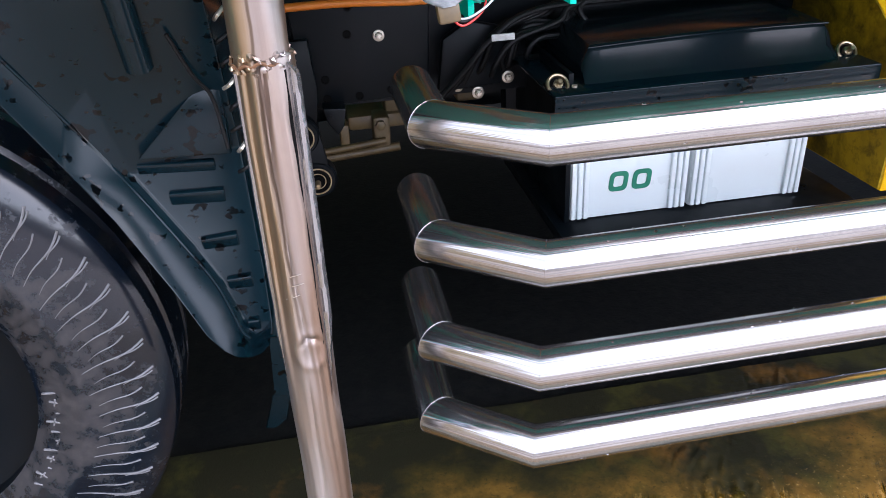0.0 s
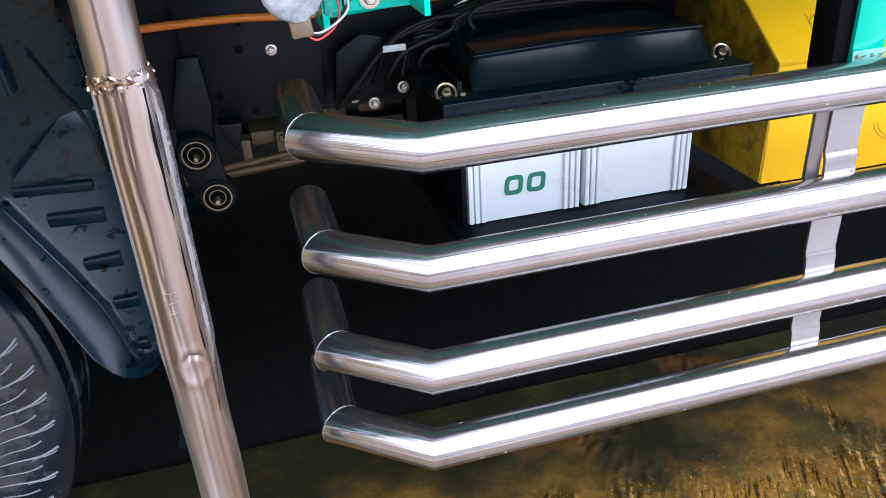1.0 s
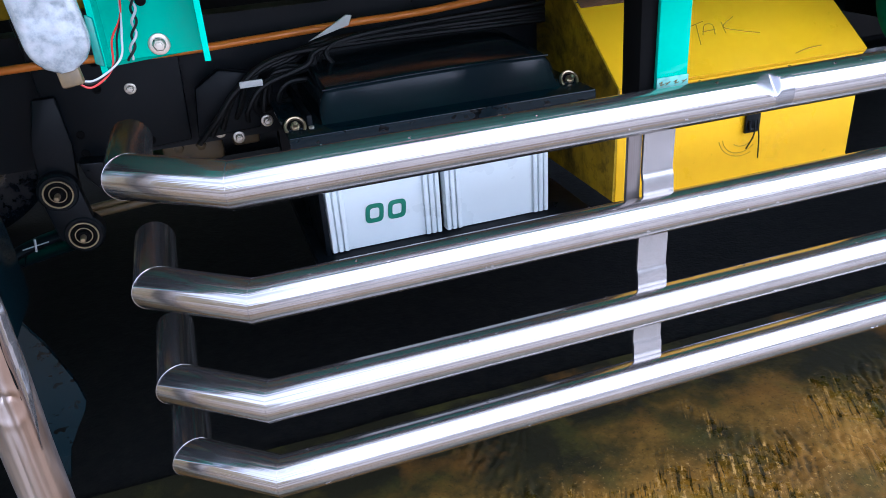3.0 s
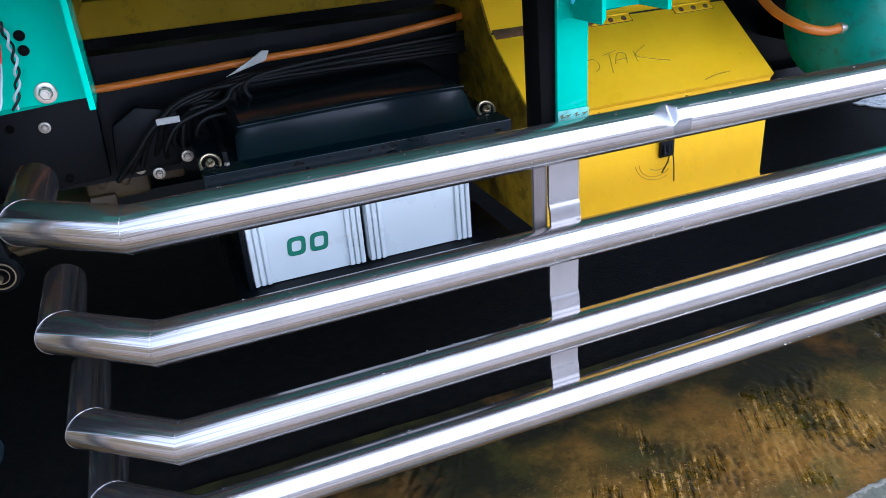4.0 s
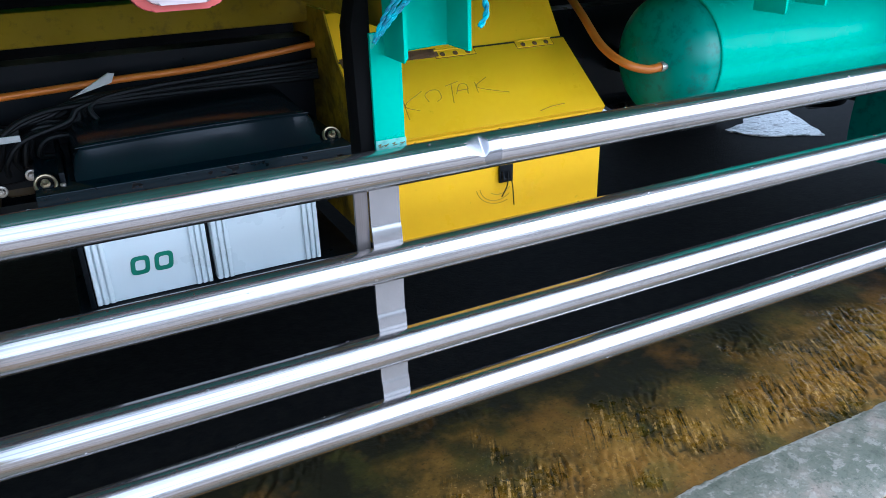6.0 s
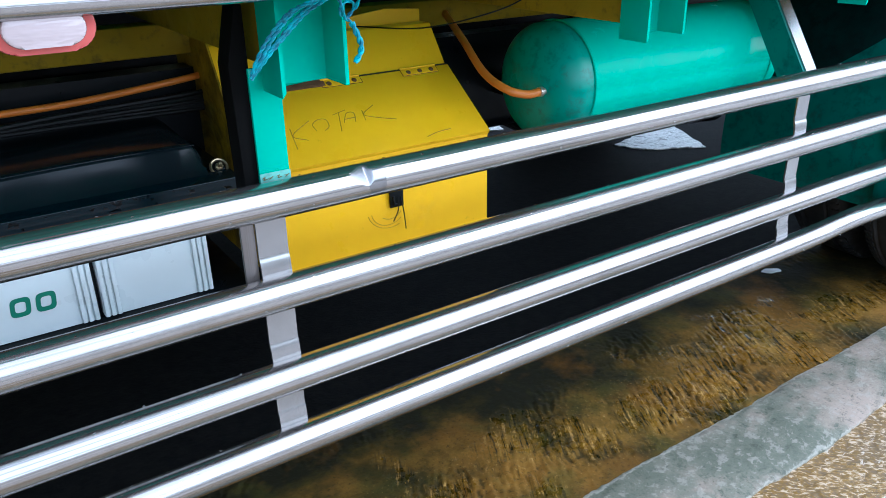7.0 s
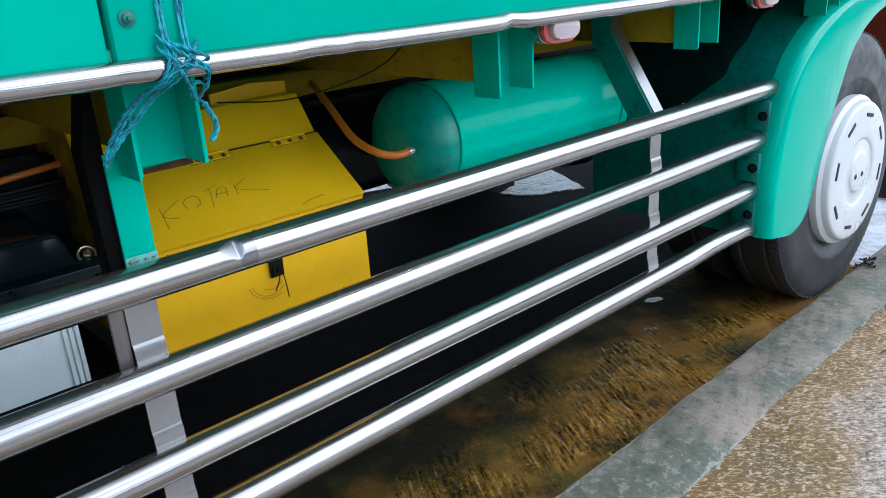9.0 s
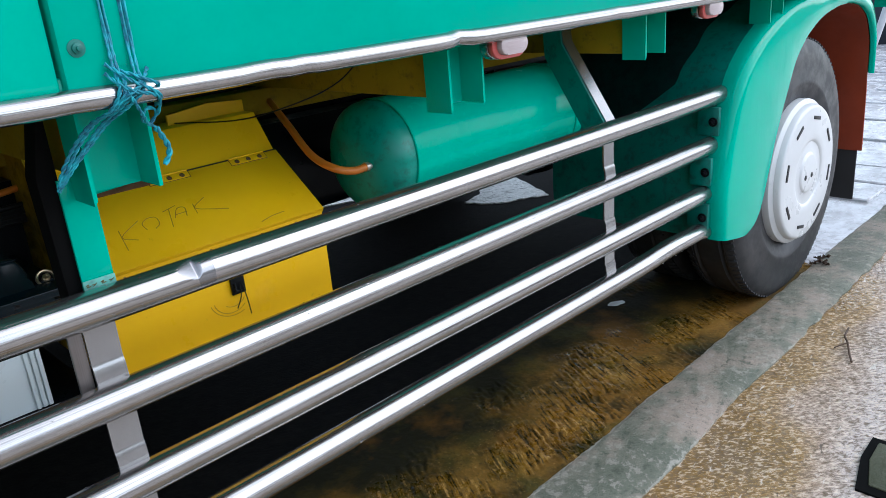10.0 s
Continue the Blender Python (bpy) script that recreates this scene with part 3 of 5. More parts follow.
single("wall_east_2", bm, PLASTER, "plain plastered wall behind the dark wall", "wall", kind="structure")
bm = B()
sweep(bm, [(7.96, 2.27, 0.0), (8.0, 2.17, 0.45), (8.03, 1.95, 1.5)], 0.03, 10)
single("leaning_pole", bm, LATH, "pale weathered timber pole leaning over paving", "pole")

bm = B()
box(bm, (-4.2, -9.0, -0.05), (-4.0, 0.4, 2.4), 0.01)
single("wall_west", bm, PLASTER, "plain brown plastered wall closing the street", "wall", kind="structure")

# Made-up wall out of view, there for the tubes to reflect.
bm = B()
box(bm, (-30.0, -9.4, -0.05), (40.0, -9.0, 1.9), 0.01)
single("helper_wall_south", bm, STUCCO, "made-up pale plastered wall, unseen, that the tubes reflect", "wall", kind="structure")

# Made-up wall that keeps light from coming in behind the truck.
bm = B()
box(bm, (-30.0, 5.2, -0.05), (2.6, 5.5, 5.0), 0.01)
single("helper_wall_north", bm, HEDGEWALL, "made-up dark mossy wall blocking light behind the truck", "wall", kind="structure")

# ---------------------------------------------------------------- truck
truck = thing("truck", "sea green flatbed truck with yellow cross beams", "truck", (1.3, 1.9, 0))
truck_inv = Matrix.Translation((-1.3, -1.9, 0))


def tpart(name, bm, mat, label="", parent=None, smooth=40):
    ob = part(name, bm, mat, parent or truck, label, smooth)
    if parent is None:
        ob.matrix_basis = truck_inv
    return ob


# chassis rails and yellow sills
for y0, tag in ((1.50, ""), (2.66, "")):
    bm = B()
    w = 0.06 if y0 < 2 else -0.06
    prism(bm, [(y0, 0.62), (y0 + w, 0.62), (y0 + w, 0.63), (y0 + w * 0.12, 0.63), (y0 + w * 0.12, 0.81), (y0 + w, 0.81), (y0 + w, 0.82), (y0, 0.82)], "x", -1.6, 5.2)
    rail_ob = tpart("chassis_rail", bm, BLACK, "black painted steel channel")
    bm = B()
    box(bm, (-0.4, min(y0, y0 + w), 0.845), (5.2, max(y0, y0 + w), 0.90), 0.004)
    tpart("sill_beam", bm, OCHRE, "grimy yellow long beam")

# bed
BODY_Y = 0.87
bm = B()
box(bm, (-0.35, BODY_Y + 0.02, 0.99), (5.3, 3.30, 1.03), 0.004)
tpart("bed_floor", bm, GREEN, "green painted bed floor")
bm = B()
box(bm, (-0.35, BODY_Y + 0.012, 1.012), (0.724, BODY_Y + 0.05, 1.9), 0.006)
tpart("side_panel", bm, GREEN)
bm = B()
box(bm, (0.728, BODY_Y + 0.006, 1.012), (5.3, BODY_Y + 0.05, 1.9), 0.006)
tpart("side_panel", bm, GREEN)
bm = B()
box(bm, (-0.35, 3.25, 1.032), (5.3, 3.30, 1.9), 0.006)
tpart("side_panel", bm, GREEN)
bm = B()
n = 220
xs = [-0.35 + 5.65 * i / n for i in range(n + 1)]
sweep(bm, [(x, BODY_Y, 1.004) for x in xs], 0.0135, 16)
for v in bm.verts:
    for x0, d in ((0.735, 0.003), (0.975, 0.006), (1.03, 0.004), (1.345, 0.011), (1.8, 0.004)):
        k = math.exp(-((v.co.x - x0) / 0.018) ** 2)
        v.co.y += d * k
        v.co.z += 0.3 * d * k
tpart("edge_rail", bm, STEEL, "dented stainless edge tube")

# cross members with green channel ends
for i in range(9):
    x0 = (0.142, 0.742, 1.362, 1.996, 2.66, 3.15, 3.75, 4.35, 4.95)[i]
    drop = (0.0, 0.012, 0.015, 0.026, 0.037, 0.0, 0.0, 0.0, 0.0)[i]
    bm = B()
    box(bm, (x0 + 0.012, 1.52 if i in (4, 5) else 0.98, 0.90), (x0 + 0.072, 3.24, 0.988), 0.003)
    beam = tpart("cross_beam", bm, OCHRE, "grimy yellow steel beam")
    if i == 5:
        continue
    bm = B()
    prism(bm, [(x0, 0.918), (x0 + 0.005, 0.918), (x0 + 0.005, 0.972), (x0 + 0.084, 0.972), (x0 + 0.084, 0.918), (x0 + 0.089, 0.918), (x0 + 0.089, 0.978), (x0, 0.978)], "z", 0.868 + drop, 0.989)
    for v in bm.verts:
        if v.co.z < 0.9 and v.co.x < x0 + 0.003:
            v.co.z -= 0.006
    tpart("beam_end", bm, GREEN, "green welded channel end")

bm = B()
lathe(bm, [(0.010, 0), (0.010, 0.0015), (0.006, 0.002), (0.006, 0.006), (0.003, 0.007), (0.003, 0.011), (0, 0.0115)], 12, Matrix.Translation((0.747, 0.876, 1.06)) @ TO_FRONT)
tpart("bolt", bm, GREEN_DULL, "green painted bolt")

# cab, and the fuel tank on the far side
bm = B()
prism(bm, [(-2.25, 0.62), (-2.30, 1.25), (-2.12, 2.25), (-1.95, 2.32), (-0.55, 2.32), (-0.46, 2.25), (-0.46, 0.93), (-1.12, 0.93), (-1.20, 0.62)], "y", 0.95, 3.22, 0.03)
tpart("cab", bm, GREEN, "plain green cab body")
bm = B()
box(bm, (0.2, 2.74, 0.30), (1.9, 3.20, 0.80), 0.05, 4)
tpart("fuel_tank", bm, BLACK, "black fuel tank")

# battery tray, hanger plates
bm = B()
box(bm, (0.335, 1.22, 0.455), (0.80, 1.62, 0.475), 0.004)
tray = tpart("battery_tray", bm, BLACK, "black steel tray wet with drops")
for pname, lo, hi in (("tray_back", (0.335, 1.56, 0.475), (0.80, 1.60, 0.70)), ("tray_side", (0.3520, 1.284, 0.475), (0.3595, 1.558, 0.70)), ("tray_divider", (0.5428, 1.296, 0.475), (0.5472, 1.558, 0.68))):
    bm = B()
    box(bm, lo, hi, 0.001)
    part(pname, bm, BLACK, tray)
bm = B()
prism(bm, [(0.0, 0.625), (0.19, 0.635), (0.20, 0.85), (-0.02, 0.85)], "y", 1.475, 1.50, 0.004)
plate = tpart("hanger_plate", bm, BLACK, "black plate with bolt holes")
for x, z in ((0.117, 0.730), (0.235, 0.64)):
    bolt(truck, truck_inv @ Vector((x, 1.474, z)), s=0.68)
for x, z in ((0.075, 0.775), (0.07, 0.735), (0.03, 0.67), (0.03, 0.64), (0.08, 0.64), (0.13, 0.645)):
    bm = B()
    lathe(bm, [(0.0065, 0), (0.0065, 0.002), (0.0045, 0.002), (0.0045, 0.0005), (0, 0.0005)], 16, Matrix.Translation((x, 1.475, z)) @ TO_FRONT)
    tpart("bolt_hole", bm, FLAT_BLACK)
bm = B()
prism(bm, [(0.20, 0.64), (0.30, 0.645), (0.31, 0.73), (0.25, 0.745), (0.21, 0.72)], "y", 1.45, 1.47, 0.004)
tpart("bracket_plate", bm, BLACK)
for x, z in ((0.31, 0.655), (0.262, 0.635)):
    bolt(truck, truck_inv @ Vector((x, 1.449, z)), s=0.75)

bolt(truck, truck_inv @ Vector((0.190, 0.9715, 0.878)), s=0.75)

# spring shackle, leaf spring, brown casting behind
bm = B()
for z, r in ((0.594, 0.031), (0.521, 0.031)):
    lathe(bm, [(r, -0.02), (r, 0.004), (r - 0.004, 0.008), (0, 0.008)], 32, Matrix.Translation((-0.019 + (0.594 - z) * 0.25, 1.45, z)) @ TO_FRONT)
prism(bm, [(-0.048, 0.60), (0.011, 0.60), (0.023, 0.515), (-0.036, 0.515)], "y", 1.444, 1.466, 0.003)
hanger = B()
prism(hanger, [(-0.022, 0.735), (0.012, 0.735), (0.016, 0.66), (0.010, 0.585), (-0.046, 0.585), (-0.040, 0.66)], "y", 1.462, 1.476, 0.004)
tpart("spring_hanger", hanger, BLACK)
shackle = tpart("spring_shackle", bm, BLACK, "black shackle with two pins")
for z in (0.594, 0.521):
    bm = B()
    m = Matrix.Translation((-0.019 + (0.594 - z) * 0.25, 1.441, z)) @ TO_FRONT
    lathe(bm, [(0.019, 0), (0.019, 0.003), (0.016, 0.004), (0.014, 0.002), (0.008, 0.002), (0.008, 0.008), (0.003, 0.008), (0.003, 0.02), (0, 0.02)], 24, m)
    tpart("shackle_pin", bm, FLAT_BLACK)
    bm = B()
    sweep(bm, [tuple(m @ Vector((0.021 * math.cos(a), 0.021 * math.sin(a), 0.003))) for a in [2 * math.pi * q / 28 for q in range(28)]], 0.0014, 6, closed=True)
    tpart("clip_ring", bm, ZINC)
    bm = B()
    lathe(bm, [(0.0045, 0.008), (0.0045, 0.021), (0.003, 0.023), (0, 0.023)], 10, m)
    sweep(bm, [tuple(m @ Vector((0.0125 * math.cos(a), 0.0125 * math.sin(a), 0.003))) for a in [2 * math.pi * q / 24 for q in range(24)]], 0.0009, 6, closed=True)
    tpart("grease_nipple", bm, ZINC)
for i in range(4):
    bm = B()
    sweep(bm, curve_pts([(0.0 - 0.1 * i, 1.49, 0.495 - 0.014 * i), (-0.35, 1.49, 0.44 - 0.014 * i), (-0.584, 1.49, 0.425 - 0.014 * i), (-0.95, 1.49, 0.45 - 0.014 * i), (-1.25 + 0.1 * i, 1.49, 0.50 - 0.014 * i)], 6), 0.03, 8, flat=0.2)
    tpart("spring_leaf", bm, BLACK)
bm = B()
sweep(bm, [(-0.06, 1.60, 0.500), (0.125, 1.60, 0.517)], 0.006, 12)
sweep(bm, [(-0.06, 1.61, 0.486), (0.15, 1.61, 0.500)], 0.008, 12)
box(bm, (0.045, 1.60, 0.508), (0.062, 1.64, 0.552), 0.004)
box(bm, (0.105, 1.605, 0.490), (0.135, 1.66, 0.558), 0.006)
box(bm, (0.062, 1.63, 0.528), (0.18, 1.78, 0.556), 0.008)
box(bm, (0.13, 1.64, 0.54), (0.24, 1.80, 0.60), 0.010)
box(bm, (0.255, 1.60, 0.572), (0.305, 1.68, 0.625), 0.008)
for cx, cz in ((0.118, 0.545), (0.16, 0.575), (0.20, 0.575)):
    lathe(bm, [(0.009, 0), (0.009, 0.008), (0.005, 0.010), (0, 0.010)], 6, Matrix.Translation((cx, 1.605 if cx < 0.13 else 1.64, cz)) @ TO_FRONT)
tpart("gearbox_casting", bm, BRASS, "oily brown metal casting")
bm = B()
prism(bm, [(0.020, 0.636), (0.056, 0.633), (0.050, 0.605), (0.040, 0.592), (0.026, 0.612)], "y", 1.44, 1.475, 0.003)
tpart("stop_bracket", bm, BLACK)
bm = B()
for a, b in (((-0.092, 0.514), (-0.053, 0.520)), ((-0.071, 0.528), (-0.074, 0.507))):
    sweep(bm, [(a[0], 1.4415, a[1]), (b[0], 1.4415, b[1])], 0.0017, 6, flat=0.5)
tpart("chalk_cross", bm, WIRE_WHITE, "white chalk cross")
bm = B()
sweep(bm, curve_pts([(-0.24, 1.46, 0.452), (-0.13, 1.46, 0.492), (-0.072, 1.46, 0.514), (0.0, 1.47, 0.525)], 6), 0.018, 10, flat=0.5)
tpart("spring_eye", bm, BLACK)
bm = B()
lathe(bm, [(0.0, 0), (0.045, 0), (0.045, 3.0), (0, 3.0)], 20, Matrix.Translation((3.0, 2.08, 0.45)) @ TO_LEFT)
tpart("drive_shaft", bm, BLACK)
bm = B()
sweep(bm, [(2.977, 1.0, 0.405), (2.977, 1.85, 0.405), (2.977, 2.3, 0.405), (2.977, 3.1, 0.405)], [0.06, 0.08, 0.08, 0.06], 20)
lathe(bm, [(0, -0.17), (0.12, -0.13), (0.17, 0), (0.12, 0.13), (0, 0.17)], 24, Matrix.Translation((2.977, 2.08, 0.42)))
tpart("rear_axle", bm, BLACK)
bm = B()
sweep(bm, [(-0.584, 1.3, 0.40), (-0.584, 2.9, 0.40)], 0.05, 16)
tpart("front_axle", bm, BLACK)


# ---------------------------------------------------------------- wheels
def tyre_mesh(R, W=0.20, rim=0.225):
    h = W / 2
    prof = [(rim, -h * 0.72), (rim + 0.02, -h * 0.9), (rim + 0.07, -h), (R - 0.075, -h * 0.985), (R - 0.04, -h * 0.93), (R - 0.014, -h * 0.84), (R - 0.003, -h * 0.74),
            (R, -h * 0.5), (R - 0.008, -h * 0.44), (R - 0.008, -h * 0.38), (R, -h * 0.33), (R, h * 0.33), (R - 0.008, h * 0.38), (R - 0.008, h * 0.44), (R, h * 0.5),
            (R - 0.003, h * 0.74), (R - 0.014, h * 0.84), (R - 0.04, h * 0.93), (R - 0.075, h * 0.985), (rim + 0.07, h), (rim + 0.064, h * 1.02), (rim + 0.058, h), (rim + 0.02, h * 0.9), (rim, h * 0.72)]
    bm = lathe(B(), prof, 96, TO_FRONT)
    return mesh_of(bm, "tyre", RUBBER if rim > 0.2255 else MUDDY)


def sidewall(r, R, h):
    """How far the sidewall bulges at a radius."""
    pts = [(0.225, 0.72), (0.245, 0.9), (0.295, 1.0), (R - 0.075, 0.985), (R - 0.04, 0.93), (R - 0.014, 0.84), (R - 0.003, 0.74)]
    for (a, p), (b, q) in zip(pts, pts[1:]):
        if r <= b:
            return h * (p + (q - p) * (r - a) / (b - a))
    return h * 0.74


def lug_mesh(R, W=0.20, n=55):
    """Thin raised shoulder ribs, long forked ones and short ones by turns, joined into one ring."""
    bm = B()
    rng = random.Random(4)
    for k in range(n):
        a0 = 0.5 + 360.0 * k / n
        for r0, r1, d0, d1, wd in ((0.302, 0.379, -4.2, 0.0, 0.0016), (0.345, 0.377, -2.6, -0.9, 0.0012), (0.309, 0.361, -7.6, -4.1, 0.0012)):
            r0 += rng.uniform(-0.006, 0.004)
            pts = []
            for i in range(11):
                t = i / 10
                r = r0 + (r1 - r0) * t
                a = radians(a0 + d0 + (d1 - d0) * (t + 0.10 * math.sin(2 * math.pi * t)))
                pts.append((r * math.cos(a), -sidewall(r, R, W / 2) - 0.0006, r * math.sin(a)))
            sweep(bm, pts, [wd * (0.35 + 0.75 * (i / 10)) for i in range(11)], 7)
    return mesh_of(bm, "rib_ring", RIBBED)


def tread_mesh(R, W=0.20, n=116):
    """Fine tread blocks on both shoulders, joined into one ring."""
    bm = B()
    for k in range(n):
        for side in (-1, 1):
            m = pose(0, 0, 0, 0, 360 * (k + 0.25 * side) / n, 0) @ Matrix.Translation((R - 0.004, side * W * 0.37, 0)) @ pose(0, 0, 0, 0, 0, side * 14)
            box(bm, (-0.010, -0.007 if side < 0 else -0.017, -0.0066), (0.0022, 0.017 if side < 0 else 0.007, 0.0066), 0, 1, m)
    return mesh_of(bm, "tread_ring", RUBBER)


FRONT_TYRE, REAR_TYRE = tyre_mesh(0.40), tyre_mesh(0.430, rim=0.226)
RIBS, TREAD = lug_mesh(0.40), tread_mesh(0.430)


def wheel(at, face=1, cover=True):
    w = new("wheel")
    w.parent = truck
    w.matrix_basis = truck_inv @ Matrix.Translation(at) @ (Matrix() if face > 0 else pose(0, 0, 0, 0, 0, 180))
    ty = new("tyre", REAR_TYRE if at[0] > 1 else FRONT_TYRE)
    ty.parent = w
    rb = new("tread_ring", TREAD) if at[0] > 1 else new("rib_ring", RIBS)
    tagged(rb, kind="stuff")
    rb.parent = w
    bm = B()
    if cover:
        lathe(bm, [(0.2484, 0.070), (0.2505, 0.100), (0.2490, 0.107), (0.2430, 0.111), (0.2350, 0.116), (0.2310, 0.130), (0.2270, 0.1345), (0.2190, 0.1365), (0.1950, 0.1375), (0.1400, 0.1395), (0.1200, 0.1395), (0.1120, 0.1375), (0.1080, 0.1340),
                   (0.0720, 0.1330), (0.0690, 0.1350), (0.0660, 0.1385), (0.0600, 0.1400), (0, 0.1410)], 72, TO_FRONT @ Matrix.Diagonal((0.95, 0.95, 1, 1)))
        c = part("wheel_cover", bm, WHITE, w, "white dished plastic wheel cover")
        for k in range(8):
            bm = B()
            a = math.radians(45 * k + 12)
            m = pose(0, 0, 0, 0, math.degrees(a), 0) @ Matrix.Translation((0.178, -0.1388, 0)) @ pose(0, 0, 0, 0, 0, 2)
            box(bm, (-0.0055, -0.0015, -0.027), (0.0055, 0.0045, 0.027), 0.0012, 2, m)
            part("slot", bm, FLAP, w)
        for k in range(2):
            bm = B()
            lathe(bm, [(0.009, 0), (0.009, 0.002), (0.005, 0.004), (0, 0.004)], 16, Matrix.Translation((-0.03 + 0.05 * k, -0.139, -0.01)) @ TO_FRONT)
            part("cover_screw", bm, FLAP, w)
    else:
        lathe(bm, [(0.228, 0.07), (0.228, 0.04), (0.19, 0.02), (0.12, 0.03), (0.10, 0.05), (0.06, 0.07), (0, 0.075)], 48, TO_FRONT)
        part("rim", bm, BLACK, w)
    return w


def bars(w):
    for k in range(11):
        bm = B()
        m = pose(0, 0, 0, 0, 3 + 3.6 * k, 0) @ Matrix.Translation((0.252 + 0.003 * (k % 3), -sidewall(0.252, 0.40, 0.10) - 0.0004, 0)) @ pose(0, 0, 0, 0, (0, 14, -10, 6)[k % 4], 0)
        box(bm, (-0.013 + 0.003 * (k % 3), -0.0012, -0.0014), (0.013 - 0.004 * (k % 2), 0.002, 0.0014), 0.0006, 1, m)
        if k % 2:
            box(bm, (-0.004, -0.0012, -0.006), (-0.0015, 0.002, 0.006), 0.0006, 1, m)
        part("raised_mark", bm, RIBBED, w)


wheel((2.950, 1.022, 0.408))
wheel((2.977, 1.275, 0.405), cover=False)
wheel((3.085, 3.10, 0.405), -1)
wheel((3.085, 2.85, 0.405), -1, False)
bars(wheel((-0.615, 1.25, 0.405), cover=False))
wheel((-0.615, 2.91, 0.405), -1, False)

# rear fender: a side skin round the arch that rolls over into a curved top
def resample(pts, n):
    line = [Vector(p) for p in pts]
    run = [0.0]
    for a, b in zip(line, line[1:]):
        run.append(run[-1] + (b - a).length)
    out = []
    for k in range(n):
        d = run[-1] * k / (n - 1)
        i = max(q for q in range(len(run) - 1) if run[q] <= d + 1e-9)
        out.append(line[i].lerp(line[i + 1], (d - run[i]) / (run[i + 1] - run[i])))
    return out


def eased(pts, n, times=6):
    line = resample(pts, n)
    for _ in range(times):
        line = [line[0]] + [(a + 2 * b + c) / 4 for a, b, c in zip(line, line[1:], line[2:])] + [line[-1]]
    return line


OUTER = [(2.405, 0.330), (2.399, 0.41), (2.401, 0.49), (2.422, 0.583), (2.447, 0.667), (2.472, 0.748), (2.52, 0.812), (2.60, 0.868), (2.70, 0.918), (2.83, 0.955), (3.00, 0.975), (3.20, 0.980), (3.40, 0.962), (3.53, 0.91), (3.60, 0.82), (3.622, 0.716), (3.606, 0.64)]
ARCH = [(2.56, 0.305), (2.618, 0.318), (2.655, 0.36), (2.690, 0.44), (2.712, 0.51), (2.750, 0.60), (2.803, 0.70), (2.850, 0.785), (2.92, 0.842), (3.02, 0.887), (3.15, 0.911), (3.29, 0.914), (3.419, 0.893), (3.50, 0.854), (3.546, 0.795), (3.568, 0.72), (3.572, 0.64)]
NS = 90
outer, inner = eased(OUTER, NS), eased(ARCH, NS)
bm = B()
rows = []
for i, (o, a) in enumerate(zip(outer, inner)):
    out = (o - a).normalized()
    r = min(0.032, (o - a).length * 0.6)
    sec = [(a, 0.922), (a, 0.910)] + [(a.lerp(o - out * r, t), 0.908 - 0.004 * math.sin(math.pi * t)) for t in (0.25, 0.5, 0.75, 1.0)]
    sec += [(o - out * r * (1 - math.sin(q)), 0.908 + r * (1 - math.cos(q))) for q in [math.radians(d) for d in (15, 30, 45, 60, 75, 90)]]
    sec += [(o, 0.955), (o, 0.968)]
    wob = 0.0016 * noise.noise(Vector((i * 0.22, 3, 0)))
    rows.append([bm.verts.new((p.x + wob, y + 0.0012 * noise.noise(Vector((p.x * 14, y * 6, p.y * 14))), p.y + wob)) for p, y in sec])
for q, w in zip(rows, rows[1:]):
    for k in range(len(q) - 1):
        bm.faces.new((q[k], w[k], w[k + 1], q[k + 1]))
bmesh.ops.recalc_face_normals(bm, faces=bm.faces[:])
bmesh.ops.solidify(bm, geom=bm.faces[:], thickness=0.004)
skin = tpart("rear_fender", bm, WETGREEN, "glossy wet green wheel fender", smooth=60)
bm = B()
rows = [[bm.verts.new((p.x, y, p.y + 0.003 * noise.noise(Vector((p.x * 6, y * 6, p.y * 6))))) for y in (0.968, 1.02, 1.10, 1.20, 1.35, 1.50)] for p in outer]
for q, w in zip(rows, rows[1:]):
    for k in range(len(q) - 1):
        bm.faces.new((q[k], w[k], w[k + 1], q[k + 1]))
bmesh.ops.recalc_face_normals(bm, faces=bm.faces[:])
bmesh.ops.solidify(bm, geom=bm.faces[:], thickness=0.004)
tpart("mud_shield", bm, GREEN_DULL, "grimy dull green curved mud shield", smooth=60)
# a dark sheet over the deep upper part of the shield, for its shade
bm = B()
rows = []
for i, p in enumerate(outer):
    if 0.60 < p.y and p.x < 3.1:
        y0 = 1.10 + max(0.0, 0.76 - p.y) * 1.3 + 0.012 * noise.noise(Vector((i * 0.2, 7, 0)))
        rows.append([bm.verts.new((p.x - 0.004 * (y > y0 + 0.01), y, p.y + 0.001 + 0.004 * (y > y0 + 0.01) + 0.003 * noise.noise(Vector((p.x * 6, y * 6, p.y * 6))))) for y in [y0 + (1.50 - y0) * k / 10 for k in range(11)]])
for q, w in zip(rows, rows[1:]):
    for k in range(10):
        bm.faces.new((q[k], w[k], w[k + 1], q[k + 1]))
bmesh.ops.recalc_face_normals(bm, faces=bm.faces[:])
tpart("shade_sheet", bm, SHIELD_SHADE, "dark sheet standing in for shade on the shield", smooth=60)
bm = B()
liner = [(p.x, p.y) for p in inner[6:]] + [(3.585, 0.56), (3.600, 0.34)]
back = [(x + (0.006 if x > 3.1 else -0.006), z + 0.006) for x, z in liner]
prism(bm, liner + back[::-1], "y", 0.926, 1.48)
tpart("wheel_arch", bm, PRIMER, "red oxide arch liner")
